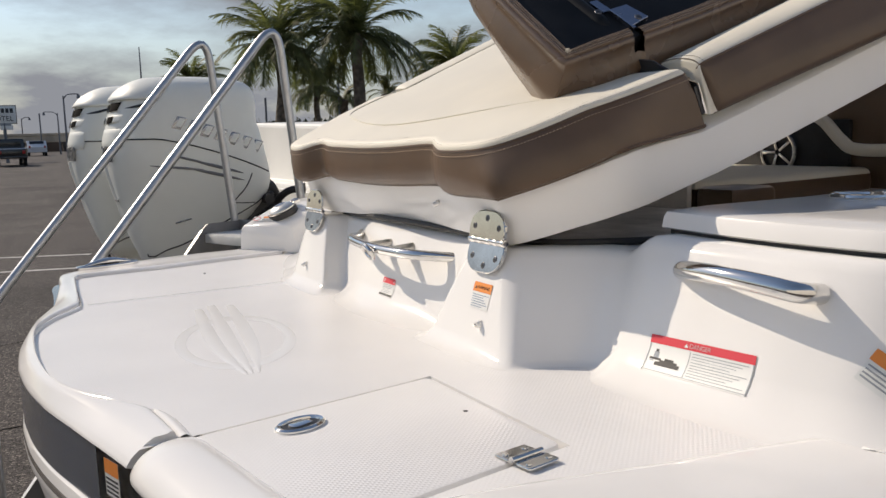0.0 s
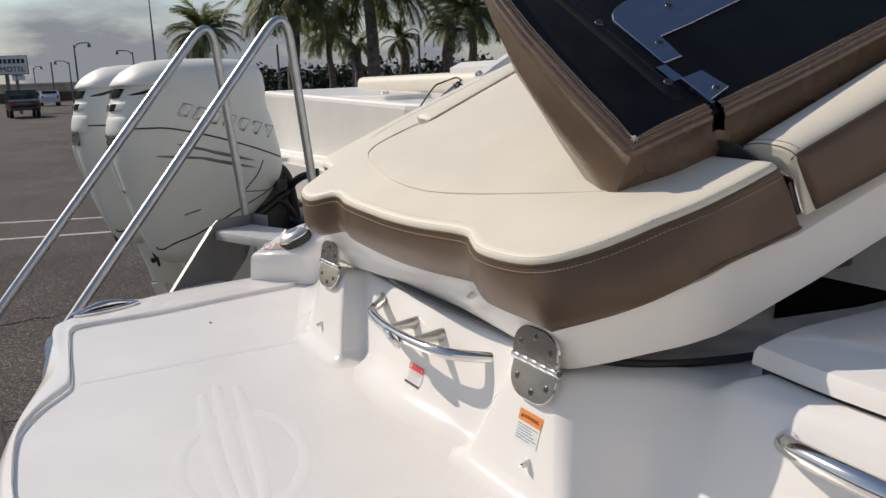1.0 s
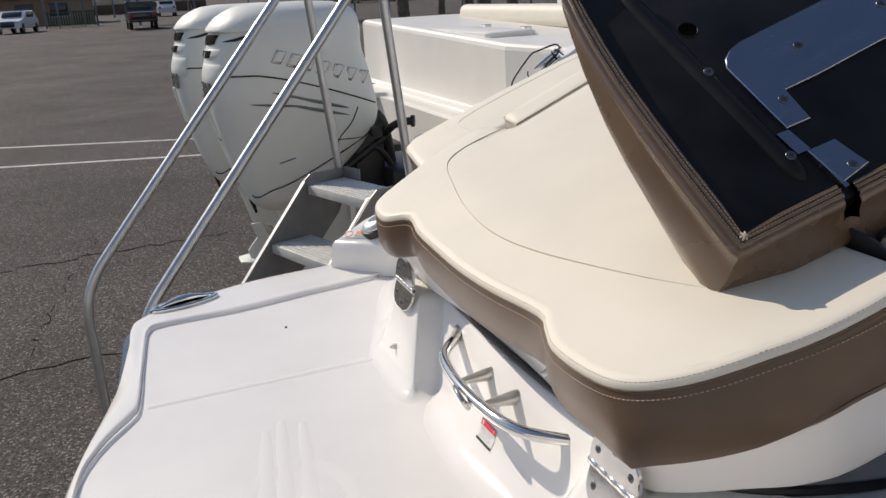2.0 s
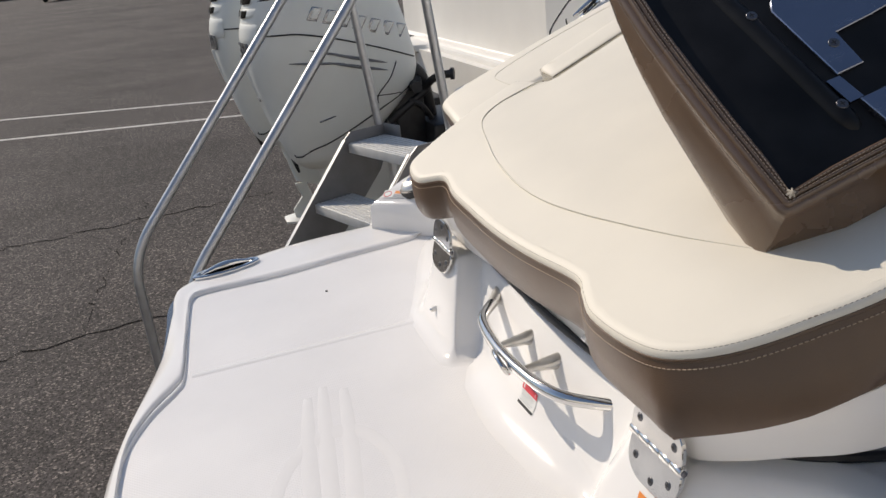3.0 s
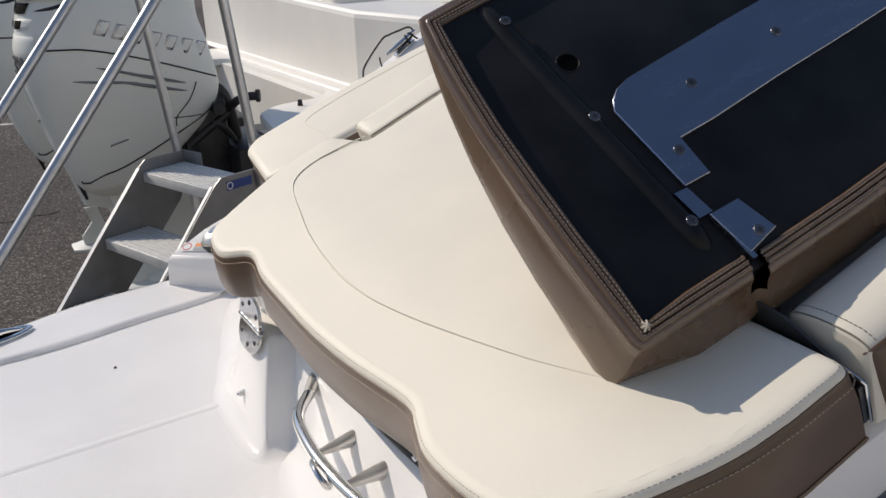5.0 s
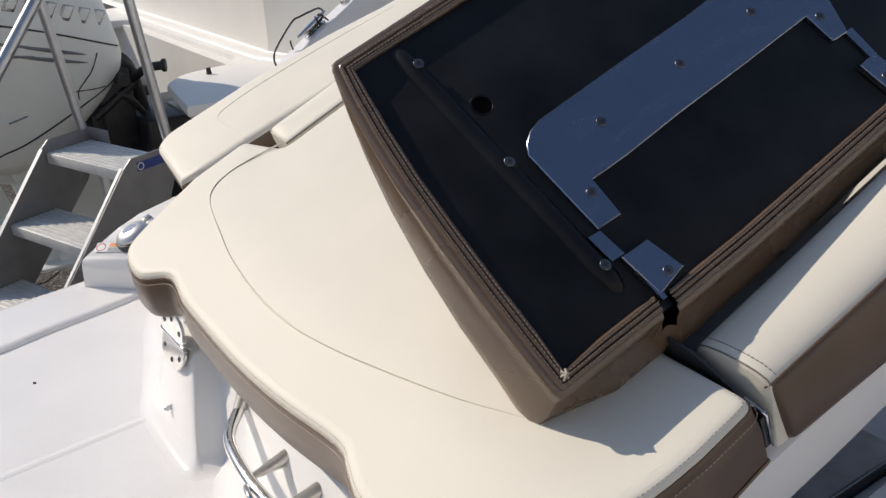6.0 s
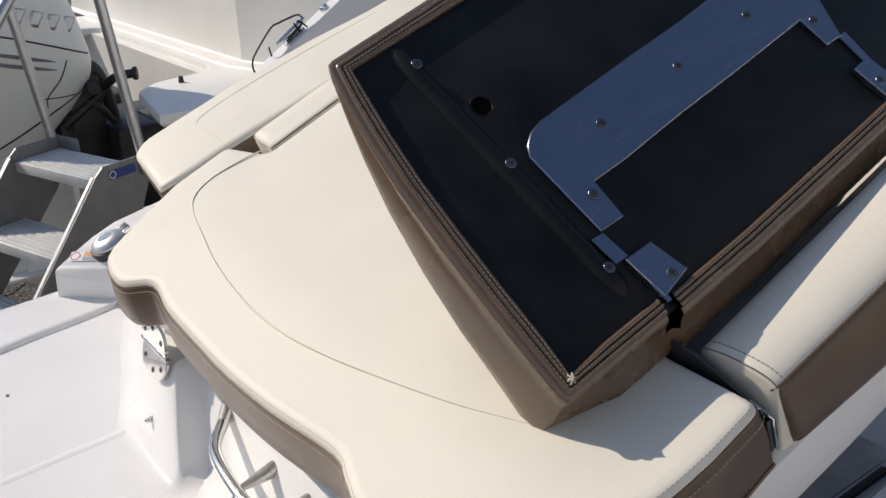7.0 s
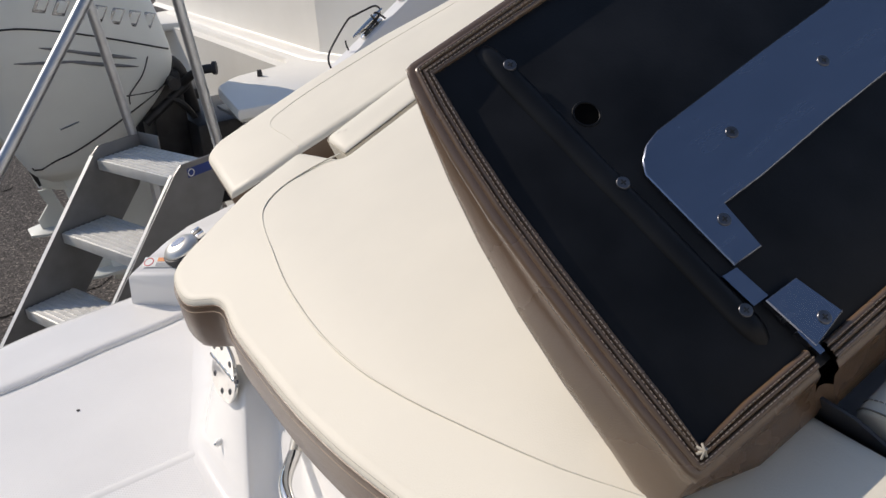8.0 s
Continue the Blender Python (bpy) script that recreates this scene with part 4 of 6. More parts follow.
sagged(cornered(part("pad_side", flared(pad, [(-0.012, 0.078, 0.016), (-0.019, 0.084, 0.018), (-0.020, 0.095, 0.016), (-0.012, 0.122, 0.008), (-0.002, 0.146, 0.001), (0.0, 0.150, 0)], -0.22, 0.25, end=0.338, fade=0.10, tuck=True), BROWN, lid, "bronze vinyl side of the pad")))
top_bm = bm_pad(pad, [(0.0, 0.1495), (0.0006, 0.1530), (0.0022, 0.1563), (0.0050, 0.1586), (0.0095, 0.1599), (0.016, 0.1605)], cap0=False, grid=0.03, swell=0.003)
sagged(part("pad_top", top_bm, CREAM, lid, "cream vinyl top of the pad"))
low_line = [(min(p.x, 0.338) if p.y < -0.41 else p.x, p.y - 0.0165 * max(0.0, min(1.0, (-0.22 - p.y) / 0.25)) * max(0.0, min(1.0, 1.0 - (p.x - 0.10) / 0.15))) for p in inset(ccw(pad), -0.013)]
sagged(cornered(part("lower_welt", bm_tube([Vector((x, tucked(x, y), 0.0805)) for x, y in low_line], 0.0028, 6, closed=True), BROWN, lid)))
sagged(part("welt", bm_tube([Vector((p.x, p.y, 0.1495)) for p in ccw(pad)], 0.0020, 6, closed=True), BROWN, lid))
sagged(part("stitching", stitches([Vector((p.x, p.y, 0.1580)) for p in inset(ccw(pad), 0.0050) if p.x < 0.318 or p.y < -0.53], 0.0055, 0.0011), SHADED_THREAD, lid, weld=False))
sagged(part("stitching", stitches([Vector((p.x, p.y, 0.1430)) for p in inset(ccw(pad), -0.0056) if p.x < 0.325 or p.y < -0.545], 0.0055, 0.0009), BROWN_THREAD, lid, "pale thread along the bronze side", weld=False))
part("shell_plug", bm_cyl(0.005, 0.004, (.040, -.182, .037), (.026, -.184, .037), 12, bevel=0.001), GEL, lid, "small white plug in the lid's edge")
seam = spline([(.345, .415, .1636), (.31, .434, .1628), (.25, .447, .1628), (.205, .432, .1633), (.178, .39, .1633), (.152, .30, .1637), (.127, .20, .1637), (.110, .08, .1637), (.108, -.02, .1637), (.118, -.11, .1637), (.135, -.20, .1637), (.160, -.31, .1637), (.184, -.382, .1633), (.196, -.414, .1630)], 8)
sagged(part("seam", bm_tube(seam, 0.0014, 6), CREAM, lid))


def bolster(name, poly, top):
    pl = [Vector((p.x, p.y)) for p in rounded([(*q, 0) for q in poly + poly[:1]], 0.018, 5)][1:]
    b = part(name, bm_pad(pl, [(0.003, 0.0), (-0.001, 0.09), (-0.001, 0.125), (0.0, top - 0.014), (0.0015, top - 0.0075), (0.0045, top - 0.0035), (0.010, top - 0.0008), (0.018, top + 0.0008), (0.028, top + 0.0016), (0.040, top + 0.002)], cap0=False), CREAM, lid, "long cream vinyl bolster")
    part("bolster_welt", bm_tube([Vector((p.x, p.y, top - 0.0055)) for p in inset(ccw(pl), 0.001)], 0.0009, 6, closed=True), THREAD, b)
    part("stitching", stitches([Vector((p.x, p.y, top - 0.010)) for p in inset(ccw(pl), -0.0002)], 0.0052, 0.0005), THREAD, b, weld=False)



def near_bolster():
    """The near bolster, which dips forward: a cream top and a bronze outer side."""
    def at(x):
        u = x - 0.35
        return -.550 - .065 * u, .130 - .045 * u, -.561 - .115 * u, .054 - .075 * u, -.462 - .02 * u

    cream, bronze, welt = [], [], []
    for x, k in ((.3640, .0065), (.3648, .0035), (.3670, .0014), (.3710, .0003), (.378, 0.0), (.42, 0.0), (.60, 0.0), (.85, 0.0), (1.1, 0.0), (1.40, 0.0)):
        yt, ht, yb, hb, yi = at(x)
        sec = [(yi, hb), (yi, ht - .02), (yi - .001, ht + .002), (yi - .006, ht + .009), (yi - .016, ht + .0125), (yi - .035, ht + .0145), (yt + .032, ht + .0135), (yt + .016, ht + .0105), (yt + .006, ht + .0055), (yt + .001, ht + .001), (yt, ht - .002), (yb + .004, hb)]
        mid = (yi + yt) / 2
        lean = 0.014 * max(0.0, 1 - (x - .364) / .02)
        cream.append([Vector((x - lean * max(0.0, min(1.0, (ht + .005 - h) / .06)), y + (mid - y) * k * 6, h - k * (1 if h > ht - .01 else 0))) for y, h in sec])
        side = [(yt, ht + .0005), (yt - .004, ht - .003), (yt - .007, ht - .012), ((yt + yb) / 2 - .008, (ht + hb) / 2), (yb - .005, hb + .012), (yb - .003, hb + .003), (yb + .004, hb - .002)]
        bronze.append([Vector((x, y + k * 1.5, h - k * 0.5)) for y, h in side])
        welt.append(Vector((x, yt + .0005 + k, ht + .0008 - k)))
    b = part("side_bolster", bm_loft(cream, closed=True, cap0=True), CREAM, lid, "long cream vinyl bolster", angle=60)
    part("bolster_side", bm_loft(bronze), BROWN, b, "bronze vinyl outer side", angle=60)
    part("side_welt", bm_tube(welt, 0.0016, 6), BROWN, b)
    part("end_seam", bm_tube(spline([p + Vector((-.0004, 0, .0006)) for p in cream[2][2:10]], 3), 0.0009, 6), SHADED_THREAD, b)
    part("stitching", stitches([p + Vector((0.006, 0, 0.0006)) for p in cream[3][2:10]], 0.005, 0.0008), SHADED_THREAD, b, weld=False)


near_bolster()
bolster("side_bolster", [(.352, .412), (1.40, .412), (1.40, .505), (.360, .500)], 0.164)

# ---- the folded back rest ----
PC, P1, P2, P3 = Vector((.853, 1.115, .682)), Vector((.963, -.044, .266)).normalized(), Vector((-.134, .779, .613)).normalized(), Vector((-.234, -.626, .744)).normalized()
P2 = P3.cross(P1).normalized()
P1 = P2.cross(P3).normalized()
BRM = axes(PC, P1, P2, P3)
rest = thing("back_rest", "folded bronze vinyl back rest showing its black underside", "backrest", BRM)
edge = [(.131, -.002), (.060, -.004), (.0, -.006), (-.0045, -.005), (-.006, .0), (-.0065, .05), (-.0065, .11), (-.005, .18), (-.002, .25), (.004, .31), (.011, .36), (.0185, .398), (.020, .402), (.024, .4035), (.17, .421), (.5, .457), (1.02, .49), (1.0, .050), (.5, .015), (.27, -.001), (.149, -.006)]
bp = [Vector(p) for p in edge[::-1]]


def back_ring(d, z):
    """The back rest's outline drawn in by d at the height z."""
    return [Vector((p.x, p.y, z)) for p in inset(bp, d)]


DEPTH = [(-1.0, .106), (.0, .102), (.05, .090), (.09, .085), (.16, .074), (.225, .062), (.28, .051), (.325, .040), (.36, .030), (.40, .020), (2.0, .020)]


def deep(y):
    for (y0, d0), (y1, d1) in zip(DEPTH, DEPTH[1:]):
        if y0 <= y <= y1:
            return d0 + (d1 - d0) * (y - y0) / (y1 - y0)


def side_ring(d, rim, share):
    """A row of the cushion's side: rim metres below the border plus a share of its depth there."""
    out = []
    for p, q in zip(inset(bp, d), bp):
        dep = deep(q.y)
        z = -rim * min(1.0, dep / 0.05) - share * dep
        bulge = 0.0
        if q.y < 0.06:
            bulge = (0.006 + 0.020 * max(0.0, min(1.0, q.x / 0.03))) * min(1.0, max(0.0, -z - 0.012) / 0.035)
        fold = 0.0012 * math.sin(q.y * 61 + q.x * 83) * share * (1 - share) * 4
        flare = -0.012 * min(1.0, max(0.0, -z - 0.02) / 0.05) * max(0.0, min(1.0, (0.42 - q.y) / 0.12)) if q.x < 0.03 else 0.0
        out.append(Vector((p.x + flare + fold, p.y - bulge, z)))
    return out


part("cushion_side", bm_loft([side_ring(*r) for r in ((0.012, 0.004, 1.30), (0.0, 0.0, 1.0), (-0.004, 0.0, 0.9), (-0.005, 0.0, 0.75), (-0.005, 0.0, 0.6), (-0.005, 0.004, 0.42), (-0.0045, 0.008, 0.28), (-0.0035, 0.012, 0.15), (-0.0045, 0.016, 0.02), (-0.0068, 0.0135, 0.0), (-0.0072, 0.010, 0.0), (-0.0055, 0.0065, 0.0), (-0.002, 0.0045, 0.0), (0.001, 0.004, 0.0))], closed=False), REST_VINYL, rest, "bronze vinyl cushion edge", angle=50)
under = bm_loft([side_ring(0.012, 0.004, 1.28)] + [[Vector((p.x, p.y, -h)) for p in inset(bp, d)] for d, h in ((0.05, 0.082), (0.10, 0.094))])
under.faces.new([under.verts.new(Vector((p.x, p.y, -0.0945))) for p in inset(bp, 0.10)])
part("underside", under, BROWN, rest, angle=60)
seam_rows = [side_ring(*r)[len(bp) - 4] for r in ((-0.0035, 0.012, 0.15), (-0.0045, 0.008, 0.28), (-0.005, 0.004, 0.42), (-0.005, 0.0, 0.6), (-0.005, 0.0, 0.75), (-0.004, 0.0, 0.9))]
part("corner_seam", bm_tube([p + Vector((.0006, .0006, 0)) for p in seam_rows], 0.0010, 6), BROWN, rest)
part("border", bm_loft([back_ring(d, z) for d, z in ((0.0003, -0.007), (-0.0002, -0.003), (0.0006, 0.0000), (0.0026, 0.0016), (0.0046, 0.0004), (0.0056, -0.0022), (0.0064, 0.0000), (0.0084, 0.0015), (0.0104, 0.0001), (0.0112, -0.0022), (0.0120, -0.0002), (0.0142, 0.0012), (0.0164, -0.0004), (0.0176, -0.003), (0.0178, -0.006))], closed=False), REST_VINYL, rest, "stitched bronze vinyl border with three ridges", angle=80)
part("board", bm_pad(inset(bp, 0.0160), [(0, -0.012), (0, -0.0045), (0.001, -0.004)]), BLACKB, rest, "black plastic backing board")
fold = [(ring_[-1], ring_[0]) for ring_ in (side_ring(*r) for r in ((-0.0035, 0.012, 0.15), (-0.0045, 0.008, 0.28), (-0.005, 0.004, 0.42), (-0.005, 0.0, 0.6), (-0.005, 0.0, 0.75), (-0.004, 0.0, 0.9), (0.0, 0.0, 1.0), (0.012, 0.004, 1.30)))]
part("slot_fold", bm_loft([[a, a.lerp(b, 0.35) + Vector((0, 0.0035, 0)), a.lerp(b, 0.65) + Vector((0, 0.0035, 0)), b] for a, b in fold]), REST_VINYL, rest, "vinyl folded across the slot", angle=60)
# Black box fills the slot; its colour stands for the shade inside.
part("slot", bm_box((0.0200, 0.066, 0.046), (.1400, .030, -.0295), 0.002), BLACKB, rest)
for d, z in ((0.0036, 0.0013), (0.0094, 0.0012), (0.0132, 0.0008)):
    part("stitching", stitches(back_ring(d, z), 0.0048, 0.0007), BROWN_THREAD, rest, weld=False)
for k in range(5):
    a = 1.3 * k
    part("corner_stitch", bm_tube([Vector((.0035 + .004 * math.cos(a), .0035 + .004 * math.sin(a), .001)), Vector((.005, .004, .0035 + .0006 * k)), Vector((.006 - .004 * math.cos(a), .006 - .004 * math.sin(a), .001))], 0.0011, 6), THREAD, rest)
part("rib", bm_tube(spline([(.086, .385, -.018), (.088, .37, -.011), (.096, .25, -.011), (.103, .16, -.011), (.108, .08, -.011), (.110, .055, -.011), (.111, .04, -.018)], 5), lambda s: 0.014, 12), BLACKB, rest)
part("vent_hole", bm_cyl(0.0125, 0.0125, (.125, .284, -.006), (.125, .284, -.0036), 20), HOLE_SHADE, rest)
part("hole_rim", bm_tube([Vector((.125 + 0.0125 * math.cos(a), .284 + 0.0125 * math.sin(a), -.0036)) for a in (2 * math.pi * i / 24 for i in range(24))], 0.0012, 6, closed=True), BLACKB, rest)
plate = [(.126, .207), (.133, .219), (.146, .229), (.164, .235), (.209, .239), (.305, .247), (.408, .254), (.489, .263), (.575, .262), (.60, .19), (.579, .132), (.551, .132), (.548, .176), (.42, .166), (.314, .159), (.215, .150), (.167, .148), (.166, .101), (.133, .101)]
br = part("bracket", bm_pad([Vector(p) for p in plate], [(0, -0.003), (0, 0.001), (0.001, 0.002)]), PLATE, rest, "brushed steel hinge bracket")
part("bracket_tongue", bm_pad([Vector(p) for p in ((.118, .100), (.134, .099), (.139, .066), (.122, .066))], [(0, -0.003), (0, 0.0005)]), PLATE, rest)
part("bracket_arm", bm_pad([Vector(p) for p in ((.131, .064), (.168, .064), (.180, .021), (.138, .012))], [(0, -0.003), (0, 0.004), (0.001, 0.005)]), PLATE, rest)
part("bracket_arm", bm_pad([Vector(p) for p in ((.550, .089), (.582, .092), (.590, .045), (.556, .040))], [(0, -0.003), (0, 0.004), (0.001, 0.005)]), PLATE, rest)
part("bracket_tongue", bm_pad([Vector(p) for p in ((.576, .134), (.590, .134), (.588, .090), (.576, .090))], [(0, -0.003), (0, 0.0005)]), PLATE, rest)
part("bracket_link", bm_pad([Vector(p) for p in ((.134, .03), (.141, .03), (.142, .006), (.136, .006))], [(0, -0.01), (0, 0.0045)]), PLATE, rest)
for x, y, z in ((.094, .359, .003), (.103, .211, .003), (.112, .067, .003), (.162, .026, .005), (.155, .137, .002), (.222, .197, .002), (.355, .207, .002), (.489, .217, .002), (.564, .167, .002), (.567, .06, .005)):
    sc = part("screw", bm_cyl(0.0066, 0.0058, (x, y, z - 0.001), (x, y, z + 0.0012), 16, bevel=0.0005), SCREW, rest)
    bm = bm_box((0.006, 0.0014, 0.0008), (x, y, z + 0.0012))
    bm_box((0.0014, 0.006, 0.0008), (x, y, z + 0.0012), bm=bm)
    part("screw_slot", bm, PRINTB, sc)
arm = thing("lid_bracket", "dark steel support strap between pad and back rest", "bracket", LIDM)
plate_yz = [(-.43, .158), (-.476, .150), (-.530, .114), (-.553, .104), (-.550, .058), (-.47, .058), (-.43, .08)]
part("strap", bm_loft([[Vector((x, y, z)) for y, z in plate_yz] for x in (.3465, .3495)], closed=True, cap0=True, cap1=True), STRAP, arm, angle=20)
part("strap_foot", bm_box((0.012, 0.0020, 0.046), (.3465, -.551, .080), 0.0008), STRAP, arm)
part("strap_edge", bm_tube([Vector((.348, y, z)) for y, z in ((-.530, .1150), (-.5545, .1055), (-.5535, .056))], 0.0017, 6), STEEL, arm)

# ---- fixed cushions and cockpit ----
fc = thing("side_cushion", "cream vinyl side cushion with a bronze edge beside the lid", "cushion", LIDM)
poly = [(.208, .738), (.288, .720), (.366, .716), (.615, .675), (1.5, .64), (1.5, .74), (.881, .880), (.727, .935), (.524, .975), (.358, .992), (.285, .997), (.243, .965)]
pl = [Vector((p.x, p.y)) for p in rounded([(*q, 0) for q in poly + poly[:1]], 0.020, 5)][1:]
part("cushion_side", bm_pad(pl, [(0.012, -0.01), (0.0, 0.0), (-0.004, 0.02), (0, 0.062)], cap1=False), BROWN, fc, "bronze vinyl side")
part("cushion_top", bm_pad(pl, [(0, 0.0615), (0.002, 0.067), (0.008, 0.072), (0.020, 0.074)], cap0=False), CREAM, fc)
part("seam", bm_tube(spline([(.371, .724, .0738), (.378, .80, .0742), (.380, .87, .0742), (.392, .906, .0742), (.43, .918, .0742), (.52, .915, .0742), (.70, .882, .0742), (.88, .835, .0738)], 6), 0.0008, 6), CREAM, fc)
part("cushion_base", bm_pad(inset(ccw(pl), 0.02), [(0, -0.12), (0, -0.008)]), GEL, fc)
stp = thing("cockpit_step", "white moulded step beside the open engine bay", "step")
poly = [(.905, .962), (.893, .86), (.89, .74), (.90, .62), (.95, .50), (2.15, .46), (2.15, .98), (1.0, .985)]
pl = [Vector((p.x, p.y)) for p in rounded([(*q, 0) for q in poly + poly[:1]], 0.03, 4)][:-1]
part("step_body", bm_pad(pl, [(0.006, 0.420), (0.0, 0.423), (0.002, 0.438), (0.006, 0.445), (0.014, 0.447)]), GEL, stp)
# Black slab stands for the shade in the gap under the step.
part("step_gap_shade", bm_pad(inset(ccw(pl), 0.010), [(0, 0.38), (0, 0.421)]), RUBBER, stp)

part("gunwale", bm_loft([[Vector((x, y + dy, z + dz)) for dy, dz in ((-0.06, -0.30), (-0.032, -0.012), (-0.024, 0), (0.022, 0.0), (0.03, -0.01), (0.03, -0.45))] for x, y, z in ((1.22, 2.735, .545), (1.38, 2.745, .650), (1.51, 2.75, .730), (1.64, 2.755, .810), (1.8, 2.76, .89), (2.2, 2.77, 1.02), (3.2, 2.78, 1.10))]), GEL, boat, "white far gunwale rising forward")
part("cockpit_side", bm_box((1.1, 0.03, 0.80), (2.60, 2.69, 0.60), 0.02), GEL, boat, "white cockpit side in shade")
la = thing("rope_cleat", "steel cleat on the gunwale with a loop of black cord", "cleat", Matrix.Translation((1.487, 2.748, 0.717)) @ Matrix.Rotation(radians(-31.6), 4, "Y") @ Matrix.Rotation(radians(3), 4, "Z"))
part("base", bm_pad(roundrect(0.075, 0.026, 0.011), [(0, -0.002), (0, 0.005), (0.003, 0.007)]), STEEL, la)
for x in (-0.016, 0.016):
    part("post", bm_cyl(0.007, 0.006, (x, 0, 0.005), (x, 0, 0.018), 10), STEEL, la)
part("horn", bm_tube(spline([(-0.055, 0, 0.022), (-0.02, 0, 0.020), (0.02, 0, 0.020), (0.055, 0, 0.022)], 5), lambda s: 0.003 + 0.005 * math.sin(math.pi * s), 10), STEEL, la)
part("cord", bm_tube(spline([(-0.153, 0.0, 0.004), (-0.145, 0.005, 0.022), (-0.12, 0.008, 0.039), (-0.04, 0.012, 0.060), (-0.013, 0.012, 0.056), (0.02, 0.010, 0.047), (0.047, 0.008, 0.037), (0.048, 0.0, 0.022), (0.02, -0.008, 0.014), (-0.03, -0.010, 0.012)], 6), 0.0026, 8), RUBBER, la)
part("cord", bm_tube(spline([(-0.085, 0.004, 0.004), (-0.08, 0.006, 0.02), (-0.075, 0.006, 0.028)], 4), 0.0022, 8), RUBBER, la)
part("cord_wrap", bm_tube(spline([(0.015, -0.016, 0.006), (0.02, 0.0, 0.030), (0.028, 0.014, 0.012), (0.034, 0.0, 0.028), (0.04, -0.018, 0.004)], 5), 0.0026, 8), RUBBER, la)
part("bolt", bm_cyl(0.014, 0.011, (0.122, 0.004, 0.0), (0.122, 0.004, 0.010), 14, bevel=0.002), STEEL, la)

seat = thing("bench_seat", "cream and bronze vinyl seat cushion under the lid", "seat")
sp = [Vector((p.x, p.y)) for p in rounded([(x, y, 0) for x, y in ((1.46, 1.446), (1.66, 1.455), (2.22, 1.53), (2.22, 2.25), (1.46, 2.25), (1.46, 1.446))], 0.03, 4)][1:]
part("seat_side", bm_pad(sp, [(0.004, 0.37), (0, 0.378), (-0.003, 0.40), (0, 0.425)], cap1=False), BROWN, seat, "bronze vinyl side")
part("seat_top", bm_pad(sp, [(0, 0.4245), (0.004, 0.434), (0.014, 0.44), (0.03, 0.442)], cap0=False), CREAM, seat)
step_end = [Vector((p.x, p.y)) for p in rounded([(x, y, 0) for x, y in ((1.45, 1.33), (1.60, 1.335), (1.60, 1.45), (1.45, 1.44), (1.45, 1.33))], 0.02, 4)][1:]
part("seat_end", bm_pad(step_end, [(0.004, 0.376), (0, 0.384), (0, 0.420), (0.004, 0.428), (0.014, 0.432)]), BROWN, seat, "dark bronze end of the cushion")
part("seat_base", bm_pad(inset(ccw(sp), 0.01), [(0, 0.30), (0, 0.372)]), GEL, seat)
part("cockpit_partition", bm_box((0.016, 0.75, 0.34), (1.446, 1.825, 0.46), 0.003), GEL, boat, "white partition behind the engine bay")
bulk = thing("cockpit_bulkhead", "dark bronze cockpit bulkhead in shade with a chrome speaker", "bulkhead")
part("panel", bm_box((0.06, 1.9, 0.50), (2.25, 1.35, 0.60), 0.02), BROWN, bulk)
part("armrest", bm_tube(spline([(2.17, 1.68, .585), (2.165, 1.645, .565), (2.16, 1.59, .515), (2.155, 1.54, .492), (2.15, 1.40, .490), (2.15, 1.2, .492)], 6), 0.017, 12), CREAM, bulk)
part("speaker_panel", bm_box((0.02, 0.44, 0.16), (2.214, 1.82, .495), 0.006), DARK, bulk, "dark recessed speaker panel")
spk = part("speaker", bm_cyl(0.06, 0.06, (2.205, 1.83, .482), (2.195, 1.83, .482), 24, bevel=0.004), DARK, bulk)
for k in range(5):
    a = 2 * math.pi * k / 5
    part("speaker_spoke", bm_box((0.008, 0.05, 0.010), (0, 0.032, 0), 0.003, m=Matrix.Translation((2.19, 1.83, .482)) @ Matrix.Rotation(a, 4, "X")), STEEL, spk)
part("speaker_ring", bm_tube([Vector((2.192, 1.83 + 0.06 * math.cos(a), .482 + 0.06 * math.sin(a))) for a in (2 * math.pi * i / 28 for i in range(28))], 0.006, 8, closed=True), STEEL, spk)
cup = thing("step_cup", "small chrome cup set in the white step", "cup holder", Matrix.Translation((1.262, .90, .4475)))
part("rim", bm_tube([Vector((0.04 * math.cos(a), 0.04 * math.sin(a), 0.002)) for a in (2 * math.pi * i / 24 for i in range(24))], 0.005, 8, closed=True), STEEL, cup)
part("bowl", bm_cyl(0.037, 0.037, (0, 0, -0.002), (0, 0, 0.0012), 24), DARK, cup)

# ---- aluminium boarding stair ----
TH = 0.3456
LD, LV = Vector((-math.cos(TH), -math.sin(TH), 0)), Vector((math.sin(TH), -math.cos(TH), 0))
STM = axes((1.0, 4.253, 0.113), LD, LV, Vector((0, 0, 1)))
stair = thing("boarding_stair", "ribbed aluminium boarding stair with two tube handrails", "stairs", STM)
SW, RISE, RUN = 0.5175, 0.2346, 0.2167
for i in range(5):
    s, h = RUN * i, -RISE * i
    tread = part("tread", bm_box((0.205, SW - 0.014, 0.03), (s - 0.1025, SW / 2, h - 0.015), 0.002), ALU, stair)
    bm = bmesh.new()
    for k in range(9):
        bm_box((0.012, SW - 0.016, 0.004), (s - 0.196 + 0.0225 * k + 0.004, SW / 2, h + 0.0015), bm=bm)
    part("tread_ribs", bm, ALU, tread, weld=False)
    part("nosing", bm_box((0.004, SW - 0.012, 0.042), (s + 0.002, SW / 2, h - 0.02), 0.001), ALU, tread)
slope = Vector((RUN, 0, -RISE)).normalized()
foot = (GROUND - 0.113) / -RISE * RUN
